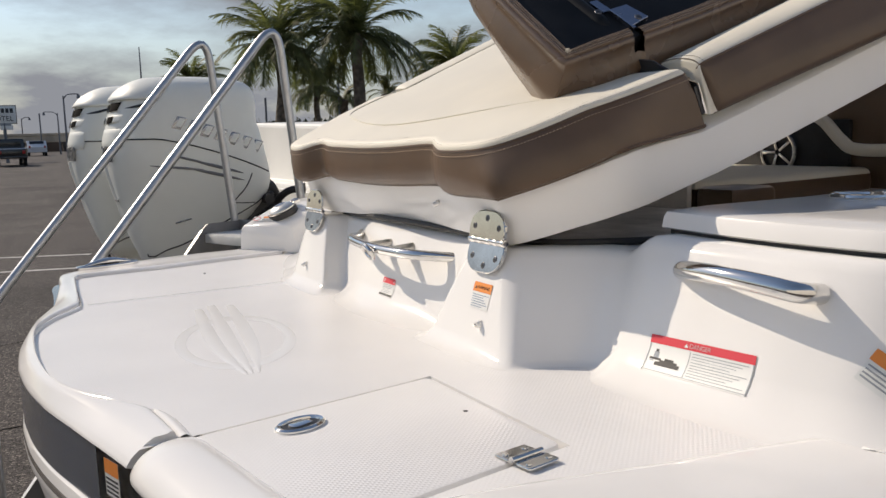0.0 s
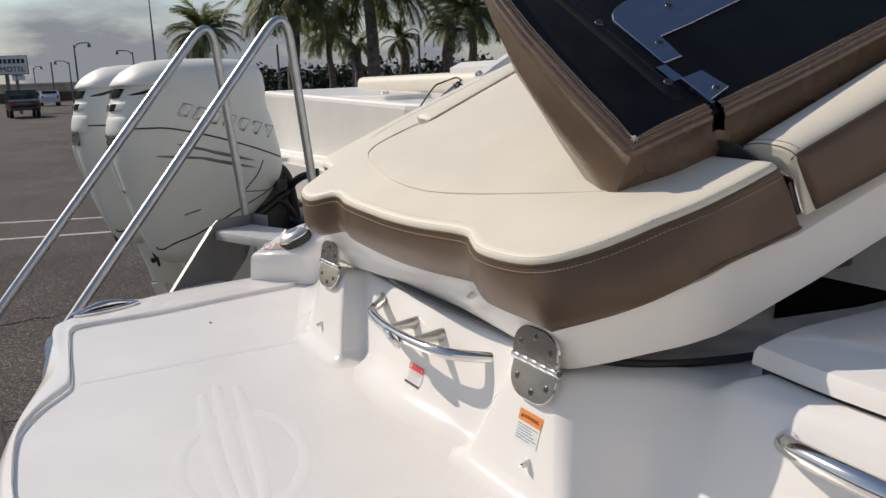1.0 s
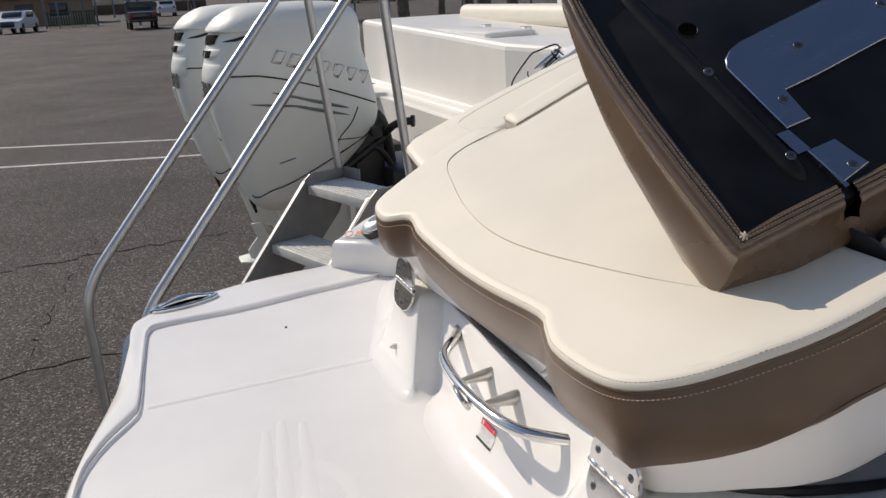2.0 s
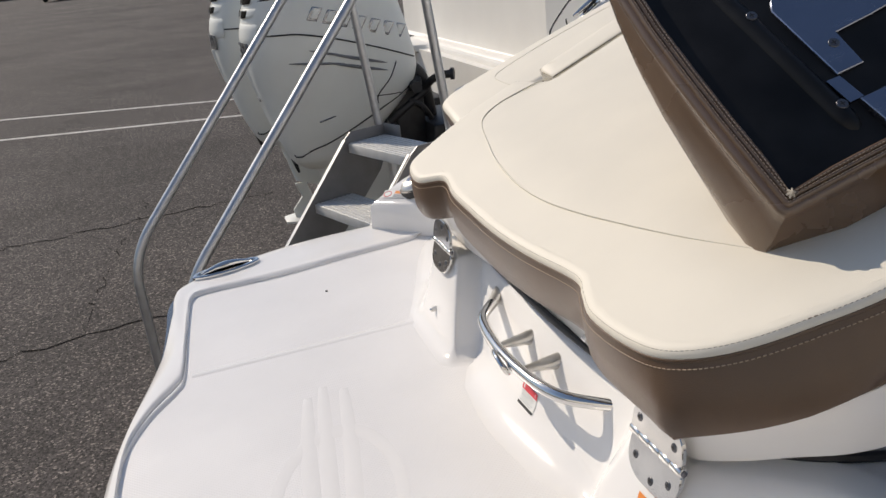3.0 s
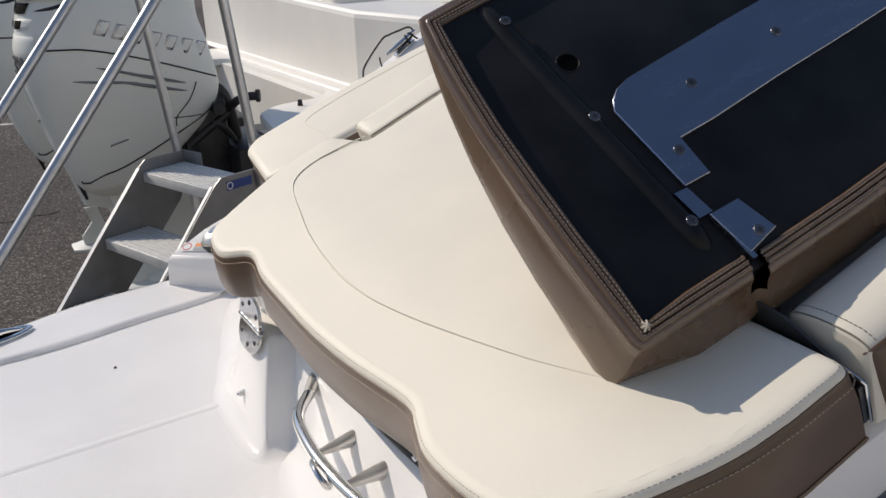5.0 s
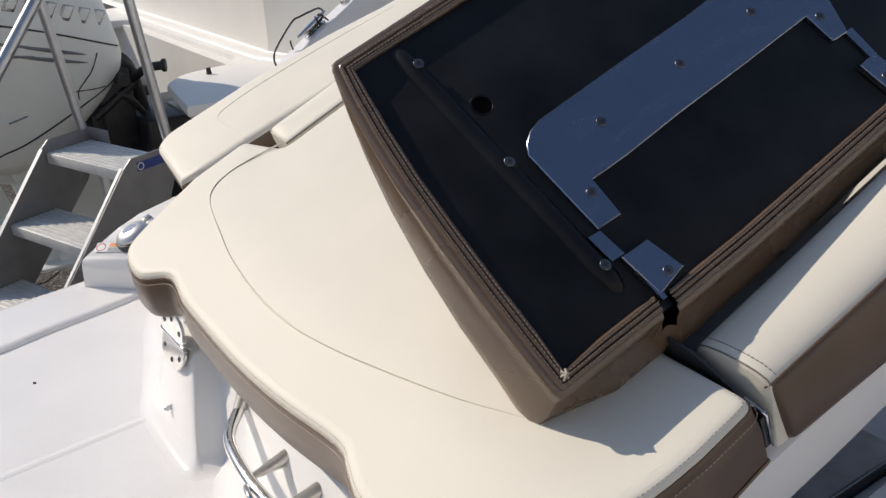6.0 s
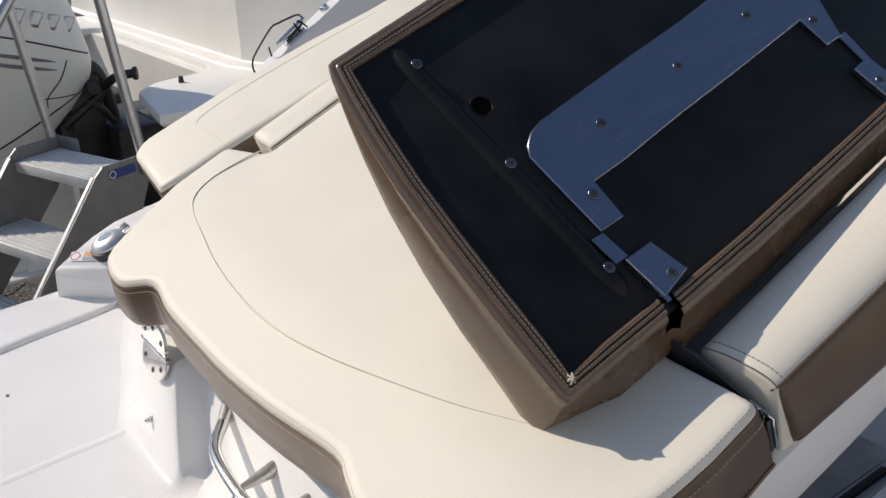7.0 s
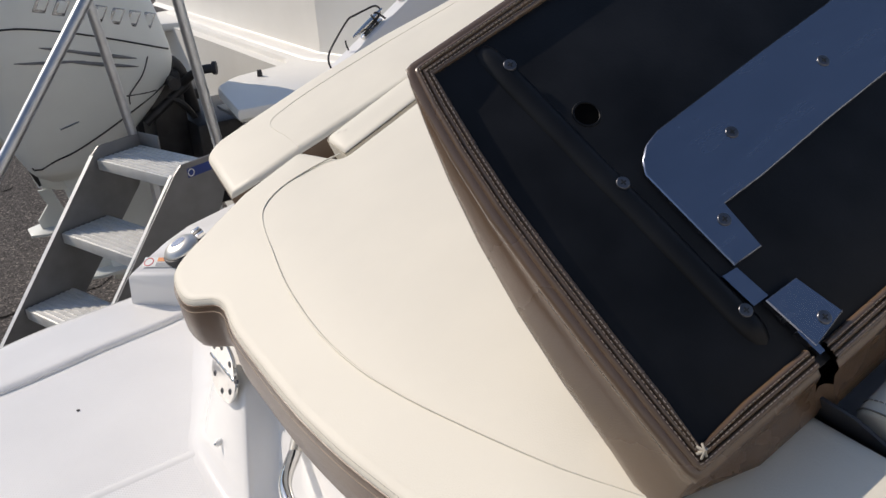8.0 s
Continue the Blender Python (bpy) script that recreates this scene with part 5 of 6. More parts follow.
for y in (-0.004, SW + 0.004):
    poly = [(-0.21, -0.06), (-0.21, 0.05), (-0.02, 0.05), (0.018, 0.02), (foot + 0.02, GROUND - 0.113), (foot - 0.24, GROUND - 0.113), (-0.16, -0.16)]
    rows = [[Vector((x, y + dy, z)) for x, z in poly] for dy in (-0.004, 0.004)]
    st = part("stringer", bm_loft(rows, closed=True, cap0=True, cap1=True), STRINGER_SHADE, stair, angle=20)
    part("flange", bm_loft([[Vector((x, y + dy, z)) for dy in (-0.004, 0.018 if y < 0.1 else -0.018)] for x, z in ((0.020, 0.022), (foot + 0.022, GROUND - 0.112))]), ALU, stair)
part("top_kickplate", bm_box((0.006, 0.14, 0.06), (-0.208, 0.06, 0.025), 0.001), STRINGER_SHADE, stair)
for y in (-0.02, SW + 0.02):
    path = rounded([(foot - 0.17, y, GROUND - 0.113), (1.056, y, -0.24), (-0.09, y, 0.985), (-0.20, y, -0.02)], 0.15, 8)
    part("handrail", bm_tube(path, 0.0195, 16), GALV, stair, "bent aluminium tube handrail")
part("maker_label", bm_box((0.12, 0.002, 0.035), (-0.10, SW + 0.0095, 0.012)), BLUE, stair, "blue oval maker's label")
part("label_ring", bm_tube([Vector((-0.055 + 0.013 * math.cos(a), SW + 0.0105, 0.012 + 0.013 * math.sin(a))) for a in (2 * math.pi * i / 16 for i in range(16))], 0.002, 6, closed=True), PAPER, stair)
for y in (0.06, SW - 0.06):
    part("rear_leg", bm_box((0.03, 0.03, GROUND * -1 + 0.07), (-0.19, y, (GROUND - 0.113 - 0.04) / 2), 0.003), ALU, stair)
part("cross_brace", bm_box((0.02, SW, 0.03), (-0.19, SW / 2, -0.5), 0.003), ALU, stair)

# ---- outboard motors ----
SEC = [(-.09, .86, 1.08, .08), (-.06, .815, 1.11, .12), (-.03, .790, 1.14, .16), (.02, .768, 1.20, .18), (.10, .735, 1.29, .21), (.20, .705, 1.40, .24), (.30, .682, 1.478, .265), (.36, .668, 1.495, .278), (.42, .652, 1.492, .288), (.50, .641, 1.475, .296), (.60, .645, 1.455, .300), (.70, .665, 1.425, .292), (.78, .690, 1.430, .280), (.84, .712, 1.425, .262), (.88, .745, 1.405, .235), (.905, .785, 1.37, .200), (.922, .84, 1.30, .150), (.93, .92, 1.18, .08)]
MY = 4.77


def sec_at(z):
    for a, b in zip(SEC, SEC[1:]):
        if a[0] <= z <= b[0]:
            t = (z - a[0]) / (b[0] - a[0])
            return [a[i] + (b[i] - a[i]) * t for i in range(4)]
    return SEC[0] if z < SEC[0][0] else SEC[-1]


def side_y(x, z, grow=0.0):
    """The near flank of the cowl at x, z (y from the motor's middle)."""
    _, x0, x1, hw = sec_at(z)
    c, h = (x0 + x1) / 2, (x1 - x0) / 2
    u = min(0.995, abs(x - c) / h)
    return -(hw * (1 - u ** 2.7) ** (1 / 2.7) + grow)


def section(z, k=40):
    _, x0, x1, hw = sec_at(z)
    c, h = (x0 + x1) / 2, (x1 - x0) / 2
    out = []
    for i in range(k):
        a = 2 * math.pi * i / k
        ca, sa = math.cos(a), math.sin(a)
        p = 2 / 2.7
        out.append(Vector((c + h * math.copysign(abs(ca) ** p, ca), hw * math.copysign(abs(sa) ** p, sa), z)))
    return out


def outboard(m, label):
    t = thing("outboard_motor", label, "outboard motor", m, group="outboard motors")
    split = lambda x: 0.61 - 0.012 * (x - 0.66) - 0.36 * max(0, x - 0.85) ** 1.35
    zs = [-.09, -.075, -.06, -.045, -.03, .0, .04, .08, .13, .18, .23, .28, .33, .38, .43, .48, .53, .58, .63, .68, .73, .78, .82, .85, .875, .895, .91, .922, .93]
    part("cowl", bm_loft([section(z) for z in zs], closed=True, cap0=True, cap1=True), COWL, t, "white painted engine cowl")
    for sgn in (1, -1):
        pts = [Vector((x, sgn * side_y(x, split(x), 0.0005), split(x))) for x in [0.655 + 0.8 * i / 40 for i in range(41)]]
        part("split_line", bm_tube(pts, 0.004, 6), DARK, t)
        low = [Vector((x, sgn * side_y(x, z, 0.0005), z)) for x, z in ((.83, .0), (.89, .035), (.97, .06), (1.10, .12), (1.24, .19), (1.37, .25), (1.45, .30), (1.475, .35))]
        part("lower_edge", bm_tube(spline(low, 4), 0.004, 6), DARK, t)
        part("edge_hook", bm_tube([low[0], low[0] + Vector((-.03, 0, .004)), low[0] + Vector((-.035, 0, .016))], 0.004, 6), DARK, t)
        part("panel_line", bm_tube(spline([Vector((x, sgn * side_y(x, z, 0.0005), z)) for x, z in ((1.34, .415), (1.30, .34), (1.235, .27), (1.23, .225))], 4), 0.003, 6), DARK, t)
        part("panel_line", bm_tube([Vector((x, sgn * side_y(x, z, 0.0005), z)) for x, z in ((1.22, .265), (1.30, .258), (1.36, .255))], 0.003, 6), DARK, t)
        for x0, z0, x1, z1, r in ((.92, .525, 1.10, .476, .005), (1.02, .496, 1.29, .418, .007), (.82, .475, 1.08, .446, .005), (1.00, .458, 1.29, .382, .007)):
            pts = [Vector((x0 + (x1 - x0) * i / 8, sgn * side_y(x0 + (x1 - x0) * i / 8, z0 + (z1 - z0) * i / 8, 0.001), z0 + (z1 - z0) * i / 8)) for i in range(9)]
            part("side_flash", bm_tube(pts, lambda s, r=r: 0.0015 + r * math.sin(math.pi * s) ** 0.7, 8), COWLG, t)
        # raised maker's badge as plain slanted blocks; their grey paints the letters' shaded sides
        for k in range(7):
            x = 0.97 + 0.068 * k
            z = 0.685 - 0.021 * k
            y = sgn * side_y(x, z, 0.0)
            slant = Matrix.Translation((x, y, z)) @ Matrix.Rotation(radians(16), 4, "Y") @ Matrix(((1, 0, 0.28, 0), (0, 1, 0, 0), (0, 0, 1, 0), (0, 0, 0, 1)))
            bl = part("badge_block", bm_box((0.048, 0.008, 0.066), bevel=0.004, m=slant), BADGE_GREY, t)
            part("badge_inlay", bm_box((0.032, 0.0095, 0.048), bevel=0.003, m=slant @ Matrix.Translation((0.003, 0, 0.003))), COWL, bl)
        part("maker_mark", bm_tube([Vector((x, sgn * side_y(x, .18, 0.001), .18 + (x - .95) * .25)) for x in (.93, .97, 1.01)], 0.004, 6), BADGE_GREY, t)
        # vents on the shoulder
        part("vent", bm_tube(spline([Vector((x, sgn * side_y(x, z, -0.002), z)) for x, z in ((.735, .765), (.80, .775), (.88, .80))], 4), lambda s: 0.002 + 0.006 * math.sin(math.pi * s), 8), DARK, t)
    face = lambda z, g=0.004: Vector((sec_at(z)[1] - g, 0, z))
    wrap = lambda z, push, depth: [Vector((p.x - push, p.y * (1 + push), p.z)) for p in section(z, 120) if p.x < sec_at(z)[1] + depth][::1]

    def visor(rows):
        out = []
        for z, push, depth in rows:
            pts = sorted(wrap(z, push, depth), key=lambda p: p.y)
            out.append([pts[round(i * (len(pts) - 1) / 30)] for i in range(31)])
        return bm_loft(out)

    def front_x(y, z):
        _, x0, x1, hw = sec_at(z)
        return (x0 + x1) / 2 - (x1 - x0) / 2 * (1 - min(0.99, abs(y) / hw) ** 2.7) ** (1 / 2.7)

    def front_patch(corners, out, n=5, rim=0.0):
        (ya, za), (yb, zb), (yc, zc), (yd, zd) = corners
        rows = []
        for j in range(n + 1):
            v = j / n
            row = []
            for i in range(n + 1):
                u = i / n
                y = (ya * (1 - u) + yb * u) * (1 - v) + (yd * (1 - u) + yc * u) * v
                z = (za * (1 - u) + zb * u) * (1 - v) + (zd * (1 - u) + zc * u) * v
                edge = i in (0, n) or j in (0, n)
                row.append(Vector((front_x(y, z) - (rim if edge else out), y, z)))
            rows.append(row)
        return bm_loft(rows)

    part("visor", visor(((.806, -0.006, .20), (.807, .014, .21), (.812, .020, .215), (.822, .020, .215), (.848, .013, .21), (.874, .006, .20), (.893, -.001, .16), (.900, -.006, .14))), COWL, t, "white visor on top of the cowl", angle=60)
    part("chin", visor(((.560, -.004, .06), (.566, .004, .065), (.600, .006, .07), (.640, .005, .065), (.662, .002, .06), (.668, -.004, .055))), COWL, t, "raised front panel of the cowl", angle=60)
    for s in (-1, 1):
        part("front_vent", front_patch(((s * .02, .745), (s * .165, .752), (s * .185, .800), (s * .02, .800)), 0.006), COWL, t)
        part("vent_slot", front_patch(((s * .030, .750), (s * .145, .756), (s * .160, .797), (s * .022, .797)), 0.0078, rim=0.0066), HOLE_SHADE, t)
        part("front_scoop", front_patch(((s * .03, .685), (s * .17, .695), (s * .18, .735), (s * .03, .730)), 0.006), COWL, t)
        part("scoop_slot", front_patch(((s * .045, .689), (s * .125, .695), (s * .13, .728), (s * .04, .724)), 0.0078, rim=0.0066), HOLE_SHADE, t)
    badge = part("power_number", text_mesh("350", 0.115, COWLG, 0.006), COWLG, t, "grey power number")
    badge.matrix_basis = axes((0.645, -0.07, 0.535), Vector((0.12, -1, 0)).normalized(), Vector((0, 0, 1)), Vector((-1, -0.12, 0)).normalized())
    spine = [(z, sec_at(z)[1]) for z in (.50, .44, .38, .30, .22, .14, .06, .0, -.04)]
    part("spine", bm_tube([Vector((x + .048, 0, z)) for z, x in spine], lambda s: 0.060 - 0.018 * s, 18), COWL, t)
    part("spine_tip", bm_cyl(0.014, 0.006, (sec_at(-.03)[1] + .012, 0, -.03), (sec_at(-.03)[1] + .03, 0, -.11), 10), DARK, t)
    part("mark_strip", bm_box((0.006, 0.10, 0.012), bevel=0.002, m=Matrix.Translation((sec_at(.30)[1] - .004, -0.05, 0.30))), COWLG, t)
    # leg, gear case, fin, propeller
    FWD = Vector((0.33, 0, 0))
    leg = [[Vector((c + h * math.cos(a), w * math.sin(a), z)) for a in (2 * math.pi * i / 20 for i in range(20))] for z, c, h, w in ((-.02, .82, .26, .16), (-.12, .83, .24, .135), (-.22, .83, .21, .09), (-.34, .835, .185, .06), (-.38, .90, .13, .05), (-.53, .92, .12, .05))]
    part("leg", bm_loft([[p + FWD for p in row] for row in leg], closed=True, cap0=True, cap1=True), COWL, t)
    for y in (-0.1, 0.1):
        part("leg_bolt", bm_cyl(0.014, 0.014, (.985, y * 0.62, -.20), (.985, y * 1.02, -.20), 12), DARK, t)
    LOW = FWD + Vector((-0.03, 0, -0.13))
    part("anti_ventilation_plate", bm_pad([Vector(p) for p in ((.68, .06), (.68, -.06), (.76, -.10), (.95, -.10), (1.06, 0), (.95, .10), (.76, .10))], [(0, -.392), (0, -.380), (.004, -.377)], m=Matrix.Translation(LOW + Vector((-0.10, 0, -0.058)))), COWL, t)
    part("trim_fin", bm_loft([[Vector((x, y, z)) + LOW for x, z in ((.672, -.225), (.74, -.225), (.80, -.435), (.644, -.435), (.637, -.388), (.702, -.312))] for y in (-.008, .008)], closed=True, cap0=True, cap1=True), COWL, t, angle=20)
    gear = [[Vector((x, r * math.cos(a), -.46 + r * math.sin(a))) for a in (2 * math.pi * i / 16 for i in range(16))] for x, r in ((1.12, .008), (1.08, .04), (.98, .062), (.86, .066), (.76, .06), (.73, .05))]
    part("gear_case", bm_loft([[p + LOW for p in row] for row in gear], closed=True, cap0=True, cap1=True), COWL, t)
    part("shaft", bm_cyl(0.018, 0.014, (1.04, 0, -.59), (.94, 0, -.59), 14), STEEL, t)
    fin = [(.80, -.50), (1.0, -.50), (.93, -.62), (.80, -.72), (.72, -.725), (.75, -.61)]
    part("skeg", bm_loft([[Vector((x, y, z)) + LOW for x, z in fin] for y in (-.009, .009)], closed=True, cap0=True, cap1=True), COWL, t, angle=20)
    # clamp bracket and rigging on the boat's side
    part("clamp_bracket", bm_box((0.16, 0.24, 0.42), (1.42, 0, 0.10), 0.02), DARK, t, "black clamp bracket")
    part("swivel", bm_box((0.22, 0.10, 0.10), (1.26, 0, 0.20), 0.015), DARK, t)
    # Motor mount, enlarged as a black backdrop for the shade below the deck.
    part("mount_backdrop", bm_box((0.42, 0.52, 0.40), (1.70, 0, -0.12), 0.03), DARK, t)
    part("tilt_ram", bm_cyl(0.02, 0.02, (1.30, -0.12, 0.10), (1.52, -0.12, 0.24), 12), DARK, t)
    part("steering_ram", bm_cyl(0.028, 0.028, (1.44, -0.22, 0.27), (1.44, 0.22, 0.27), 14), DARK, t)
    part("rigging_hose", bm_tube(spline([(1.40, -.05, .35), (1.46, -.06, .35), (1.51, -.05, .30), (1.54, -.02, .20), (1.56, 0, .08)], 8), 0.034, 12), RUBBER, t, "ribbed black rigging hose")
    part("fuel_hose", bm_tube(spline([(1.42, -.12, .20), (1.48, -.14, .16), (1.53, -.12, .08), (1.56, -.08, .0)], 8), 0.013, 8), RUBBER, t)
    return t


FARM = Matrix.Translation((0.3, 0.45, 0.95)) @ Matrix.Scale(1.06, 4) @ Matrix.Translation((-0.3, -0.45, -0.95))
outboard(FARM @ Matrix.Translation((0, MY, 0)), "white outboard motor with raised badge beside the stair")
outboard(FARM @ Matrix.Translation((-0.10, MY + 0.74, 0)), "white outboard motor half hidden by its twin")

# ---- the boat that carries them ----
boat2 = thing("fishing_boat", "cream-white fishing boat with twin outboards on its stern", "boat", FARM)
h = [[Vector((x, 5.5 + s * w, z)) for x, s, w in ((2.0, -1, 1.35), (2.4, -1, 1.55), (3.5, -1, 1.62), (6, -1, 1.6), (9, -1, 1.0), (10.2, 0, .05), (9, 1, 1.0), (6, 1, 1.6), (3.5, 1, 1.62), (2.4, 1, 1.55), (2.0, 1, 1.35))] for z in (.225, .2, .0, -.3)]
h += [[Vector((p.x, 5.5 + (p.y - 5.5) * 0.8, -.6)) for p in h[0]], [Vector((p.x, 5.5 + (p.y - 5.5) * 0.05, -1.078)) for p in h[0]]]
part("hull", bm_loft(h, closed=True, cap0=True), HULL2, boat2, angle=25)
deckp = [(1.50, 3.95), (1.58, 4.42), (1.70, 4.55), (2.0, 4.62), (2.06, 4.75), (2.06, 6.4), (1.6, 6.6), (1.6, 7.0), (3.6, 7.1), (3.6, 3.88), (2.2, 3.90)]
part("aft_deck", bm_pad([Vector((p.x, p.y)) for p in rounded([(*q, 0) for q in deckp + deckp[:1]], 0.05, 4)][1:], [(0.012, .20), (0.0, .215), (0.0, .240), (0.006, .252), (0.016, .256)]), HULL2, boat2)
rows = []
for d, z0 in ((-0.03, .25), (-0.006, .275), (0, .31), (0, .62), (0.006, .64), (0.02, .652), (0.035, .656)):
    q = inset([Vector(p) for p in ccw([Vector(p) for p in ((2.2, 4.64), (2.2, 7.45), (4.2, 7.4), (4.2, 3.95), (2.42, 3.95))])], d)
    rows.append([Vector((p.x, p.y, z0 + (0.03 * (p.y - 4.64) if z0 > 0.5 else 0))) for p in q])
part("stern_box", bm_loft(rows, closed=True, cap1=True), HULL2, boat2, angle=14)
part("deck_step", bm_pad([Vector(p) for p in ((2.10, 4.62), (2.10, 6.9), (2.4, 6.9), (2.6, 3.92), (2.33, 3.92))], [(0, .25), (0.008, .262), (0.022, .268), (0.04, .270)]), HULL2, boat2)
part("bait_lid", bm_pad(roundrect(0.32, 1.0, 0.05, at=(2.42, 5.5)), [(0, .665), (0, .690), (0.008, .696)]), HULL2, boat2)
for y in (5.2, 5.8):
    part("lid_latch", bm_pad(roundrect(0.05, 0.08, 0.015, at=(2.6, y)), [(0, .66), (0, .705), (0.004, .708)]), STEEL, boat2)
part("deck_cup", bm_cyl(0.04, 0.04, (2.75, 4.62, .652), (2.75, 4.62, .658), 18), STEEL, boat2)
hose = part("bilge_hose", bm_tube(spline([(1.50, 4.66, .24), (1.53, 4.57, .295), (1.565, 4.53, .315), (1.61, 4.50, .320)], 6), 0.020, 12), RUBBER, boat2, "short black hose with a flanged end")
part("hose_flange", bm_cyl(0.030, 0.030, (1.605, 4.503, .320), (1.622, 4.494, .320), 16, bevel=0.003), RUBBER, hose)
part("deck_plug", bm_cyl(0.014, 0.010, (1.80, 4.45, .25), (1.80, 4.45, .285), 12), RUBBER, boat2)
part("deck_bracket", bm_box((0.30, 0.35, 0.015), (1.72, 4.25, .165), 0.003), COWLG, boat2)
for x, y in ((1.59, 4.12), (1.85, 4.12)):
    part("bracket_post", bm_box((0.03, 0.03, 0.42), (x, y, -.05), 0.004), COWLG, boat2)
rollp = roundrect(0.16, 0.15, 0.06)
part("bolster", bm_loft([[Vector((2.98 + p.x, y, .745 + p.y)) for p in rollp] for y in (4.66, 4.68, 7.0, 7.02)], closed=True, cap0=True, cap1=True), CREAM, boat2, "cream bolster along the stern box")
part("gunwale", bm_pad([Vector(p) for p in ((3.1, 3.95), (3.1, 4.30), (8, 4.5), (8, 4.0))], [(0, .25), (0, .78), (0.03, .80)]), HULL2, boat2)
part("windscreen_base", bm_pad([Vector(p) for p in ((3.4, 4.6), (3.4, 6.3), (6, 6.2), (6, 4.5))], [(0, .6), (0, .86), (0.06, .90)]), HULL2, boat2)

# ---- distance ----
def palm(h, r, seed, name, label, leaf, n=44, droop=1.0):
    g = random.Random(seed)
    t = thing(name, label, "palm tree")
    pts = [Vector((0.12 * math.sin(i * 0.7 + seed) * i / 8, 0.1 * math.cos(i + seed) * i / 8, h * i / 10)) for i in range(11)]
    part("trunk", bm_tube(pts, lambda s: 0.30 - 0.10 * s + 0.10 * max(0, s - 0.85) / 0.15, 12), TRUNK, t)
    top = pts[-1]
    bm = bmesh.new()
    for k in range(n):
        az, up = g.uniform(0, 6.283), g.uniform(-0.5, 1.4)
        ln = r * g.uniform(0.85, 1.1)
        d = Vector((math.cos(az), math.sin(az), 0))
        spine = []
        p, a = top.copy(), up
        for i in range(9):
            spine.append(p.copy())
            p = p + (d * math.cos(a) + Vector((0, 0, 1)) * math.sin(a)) * ln / 8
            a -= (0.10 + 0.055 * i * 0.6) * droop
        side = Vector((-d.y, d.x, 0))
        for i in range(8):
            a0, b0 = spine[i], spine[i + 1]
            for s in range(5):
                c = a0.lerp(b0, s / 5)
                f = (i + s / 5) / 8
                w = ln * 0.30 * math.sin(math.pi * min(0.98, 0.12 + f * 0.86)) ** 0.7
                tg = (b0 - a0).normalized()
                for sg in (-1, 1):
                    tip = c + side * sg * w * g.uniform(0.45, 0.7) + tg * w * g.uniform(0.7, 1.0) - Vector((0, 0, w * g.uniform(0.1, 0.55)))
                    v = [bm.verts.new(q) for q in (c, c + tg * ln * 0.030, tip)]
                    bm.faces.new(v)
            v = [bm.verts.new(q) for q in (a0 - side * 0.02, a0 + side * 0.02, b0 + side * 0.015, b0 - side * 0.015)]
            bm.faces.new(v)
    part("crown", bm, leaf, t, weld=False)
    return t


def polar(az, dist, up=0.0):
    a = radians(az)
    x, y = 0.1 + dist * math.sin(a), 0.2 + dist * math.cos(a)
    return Matrix.Translation((x, y, ground_z(y) + up))


big = palm(5.6, 3.1, 3, "palm_tree", "tall date palm with a dense drooping green crown", FROND, 62, 0.85)
big.matrix_basis = polar(18.2, 38)
for az, dist, sc, rot in ((23.4, 37, 1.06, 2), (12.5, 60, 0.92, 4), (29.9, 48, 0.95, 1), (20.6, 62, 0.9, 3)):
    copy_thing(big, polar(az, dist) @ Matrix.Rotation(rot, 4, "Z") @ Matrix.Scale(sc, 4))
small = palm(3.6, 1.5, 9, "palm_tree", "small slender palm with a light yellow-green crown", FRONDY, 26, 1.2)
small.matrix_basis = polar(25.3, 42)
copy_thing(small, polar(22.4, 44) @ Matrix.Rotation(2, 4, "Z") @ Matrix.Scale(0.95, 4))
copy_thing(small, polar(28.4, 40) @ Matrix.Rotation(4, 4, "Z") @ Matrix.Scale(1.1, 4))

wood = thing("distant_trees", "dark green belt of trees across the lot", "trees", kind="stuff")
g = random.Random(11)
bm = bmesh.new()
for k in range(70):
    az = g.uniform(13, 33)
    d = g.uniform(112, 135)
    c = polar(az, d).translation + Vector((0, 0, g.uniform(0.5, 2.6)))
    for j in range(130):
        v = Vector((g.gauss(0, 1), g.gauss(0, 1), g.gauss(0, 0.7)))
        v = c + v.normalized() * g.uniform(0.6, 1.9)
        n1, n2 = Vector((g.gauss(0, 1), g.gauss(0, 1), g.gauss(0, 1))).normalized() * 0.45, Vector((g.gauss(0, 1), g.gauss(0, 1), g.gauss(0, 1))).normalized() * 0.45
        bm.faces.new([bm.verts.new(v), bm.verts.new(v + n1), bm.verts.new(v + n1 + n2), bm.verts.new(v + n2)])
part("foliage", bm, TREE, wood, weld=False)


def lamp_post(az, dist, h, arm):
    t = thing("street_lamp", "tall dark street lamp with a hooked arm", "street lamp", polar(az, dist), group="street lamps")
    part("pole", bm_tube([(0, 0, 0), (0, 0, h)], lambda s: 0.10 - 0.04 * s, 8), POLE, t)
    part("arm", bm_tube(spline([(0, 0, h - 0.3), (arm * 0.3, 0, h + 0.1), (arm, 0, h + 0.15)], 5), 0.05, 6), POLE, t)
    part("lantern", bm_cyl(0.10, 0.17, (arm, 0, h + 0.1), (arm, 0, h - 0.22), 10), POLE, t)


lamp_post(5.0, 80, 5.4, 1.2)
lamp_post(4.6, 105, 4.6, -1.4)
lamp_post(8.3, 95, 5.2, -1.5)
lamp_post(11.6, 70, 5.6, 1.3)
lamp_post(2.6, 130, 4.6, 1.0)
mast = thing("radio_mast", "thin lattice radio mast", "mast", polar(9.6, 90))
part("shaft", bm_tube([(0, 0, 0), (0.0, 0, 10.5)], lambda s: 0.16 - 0.11 * s, 6), POLE, mast)
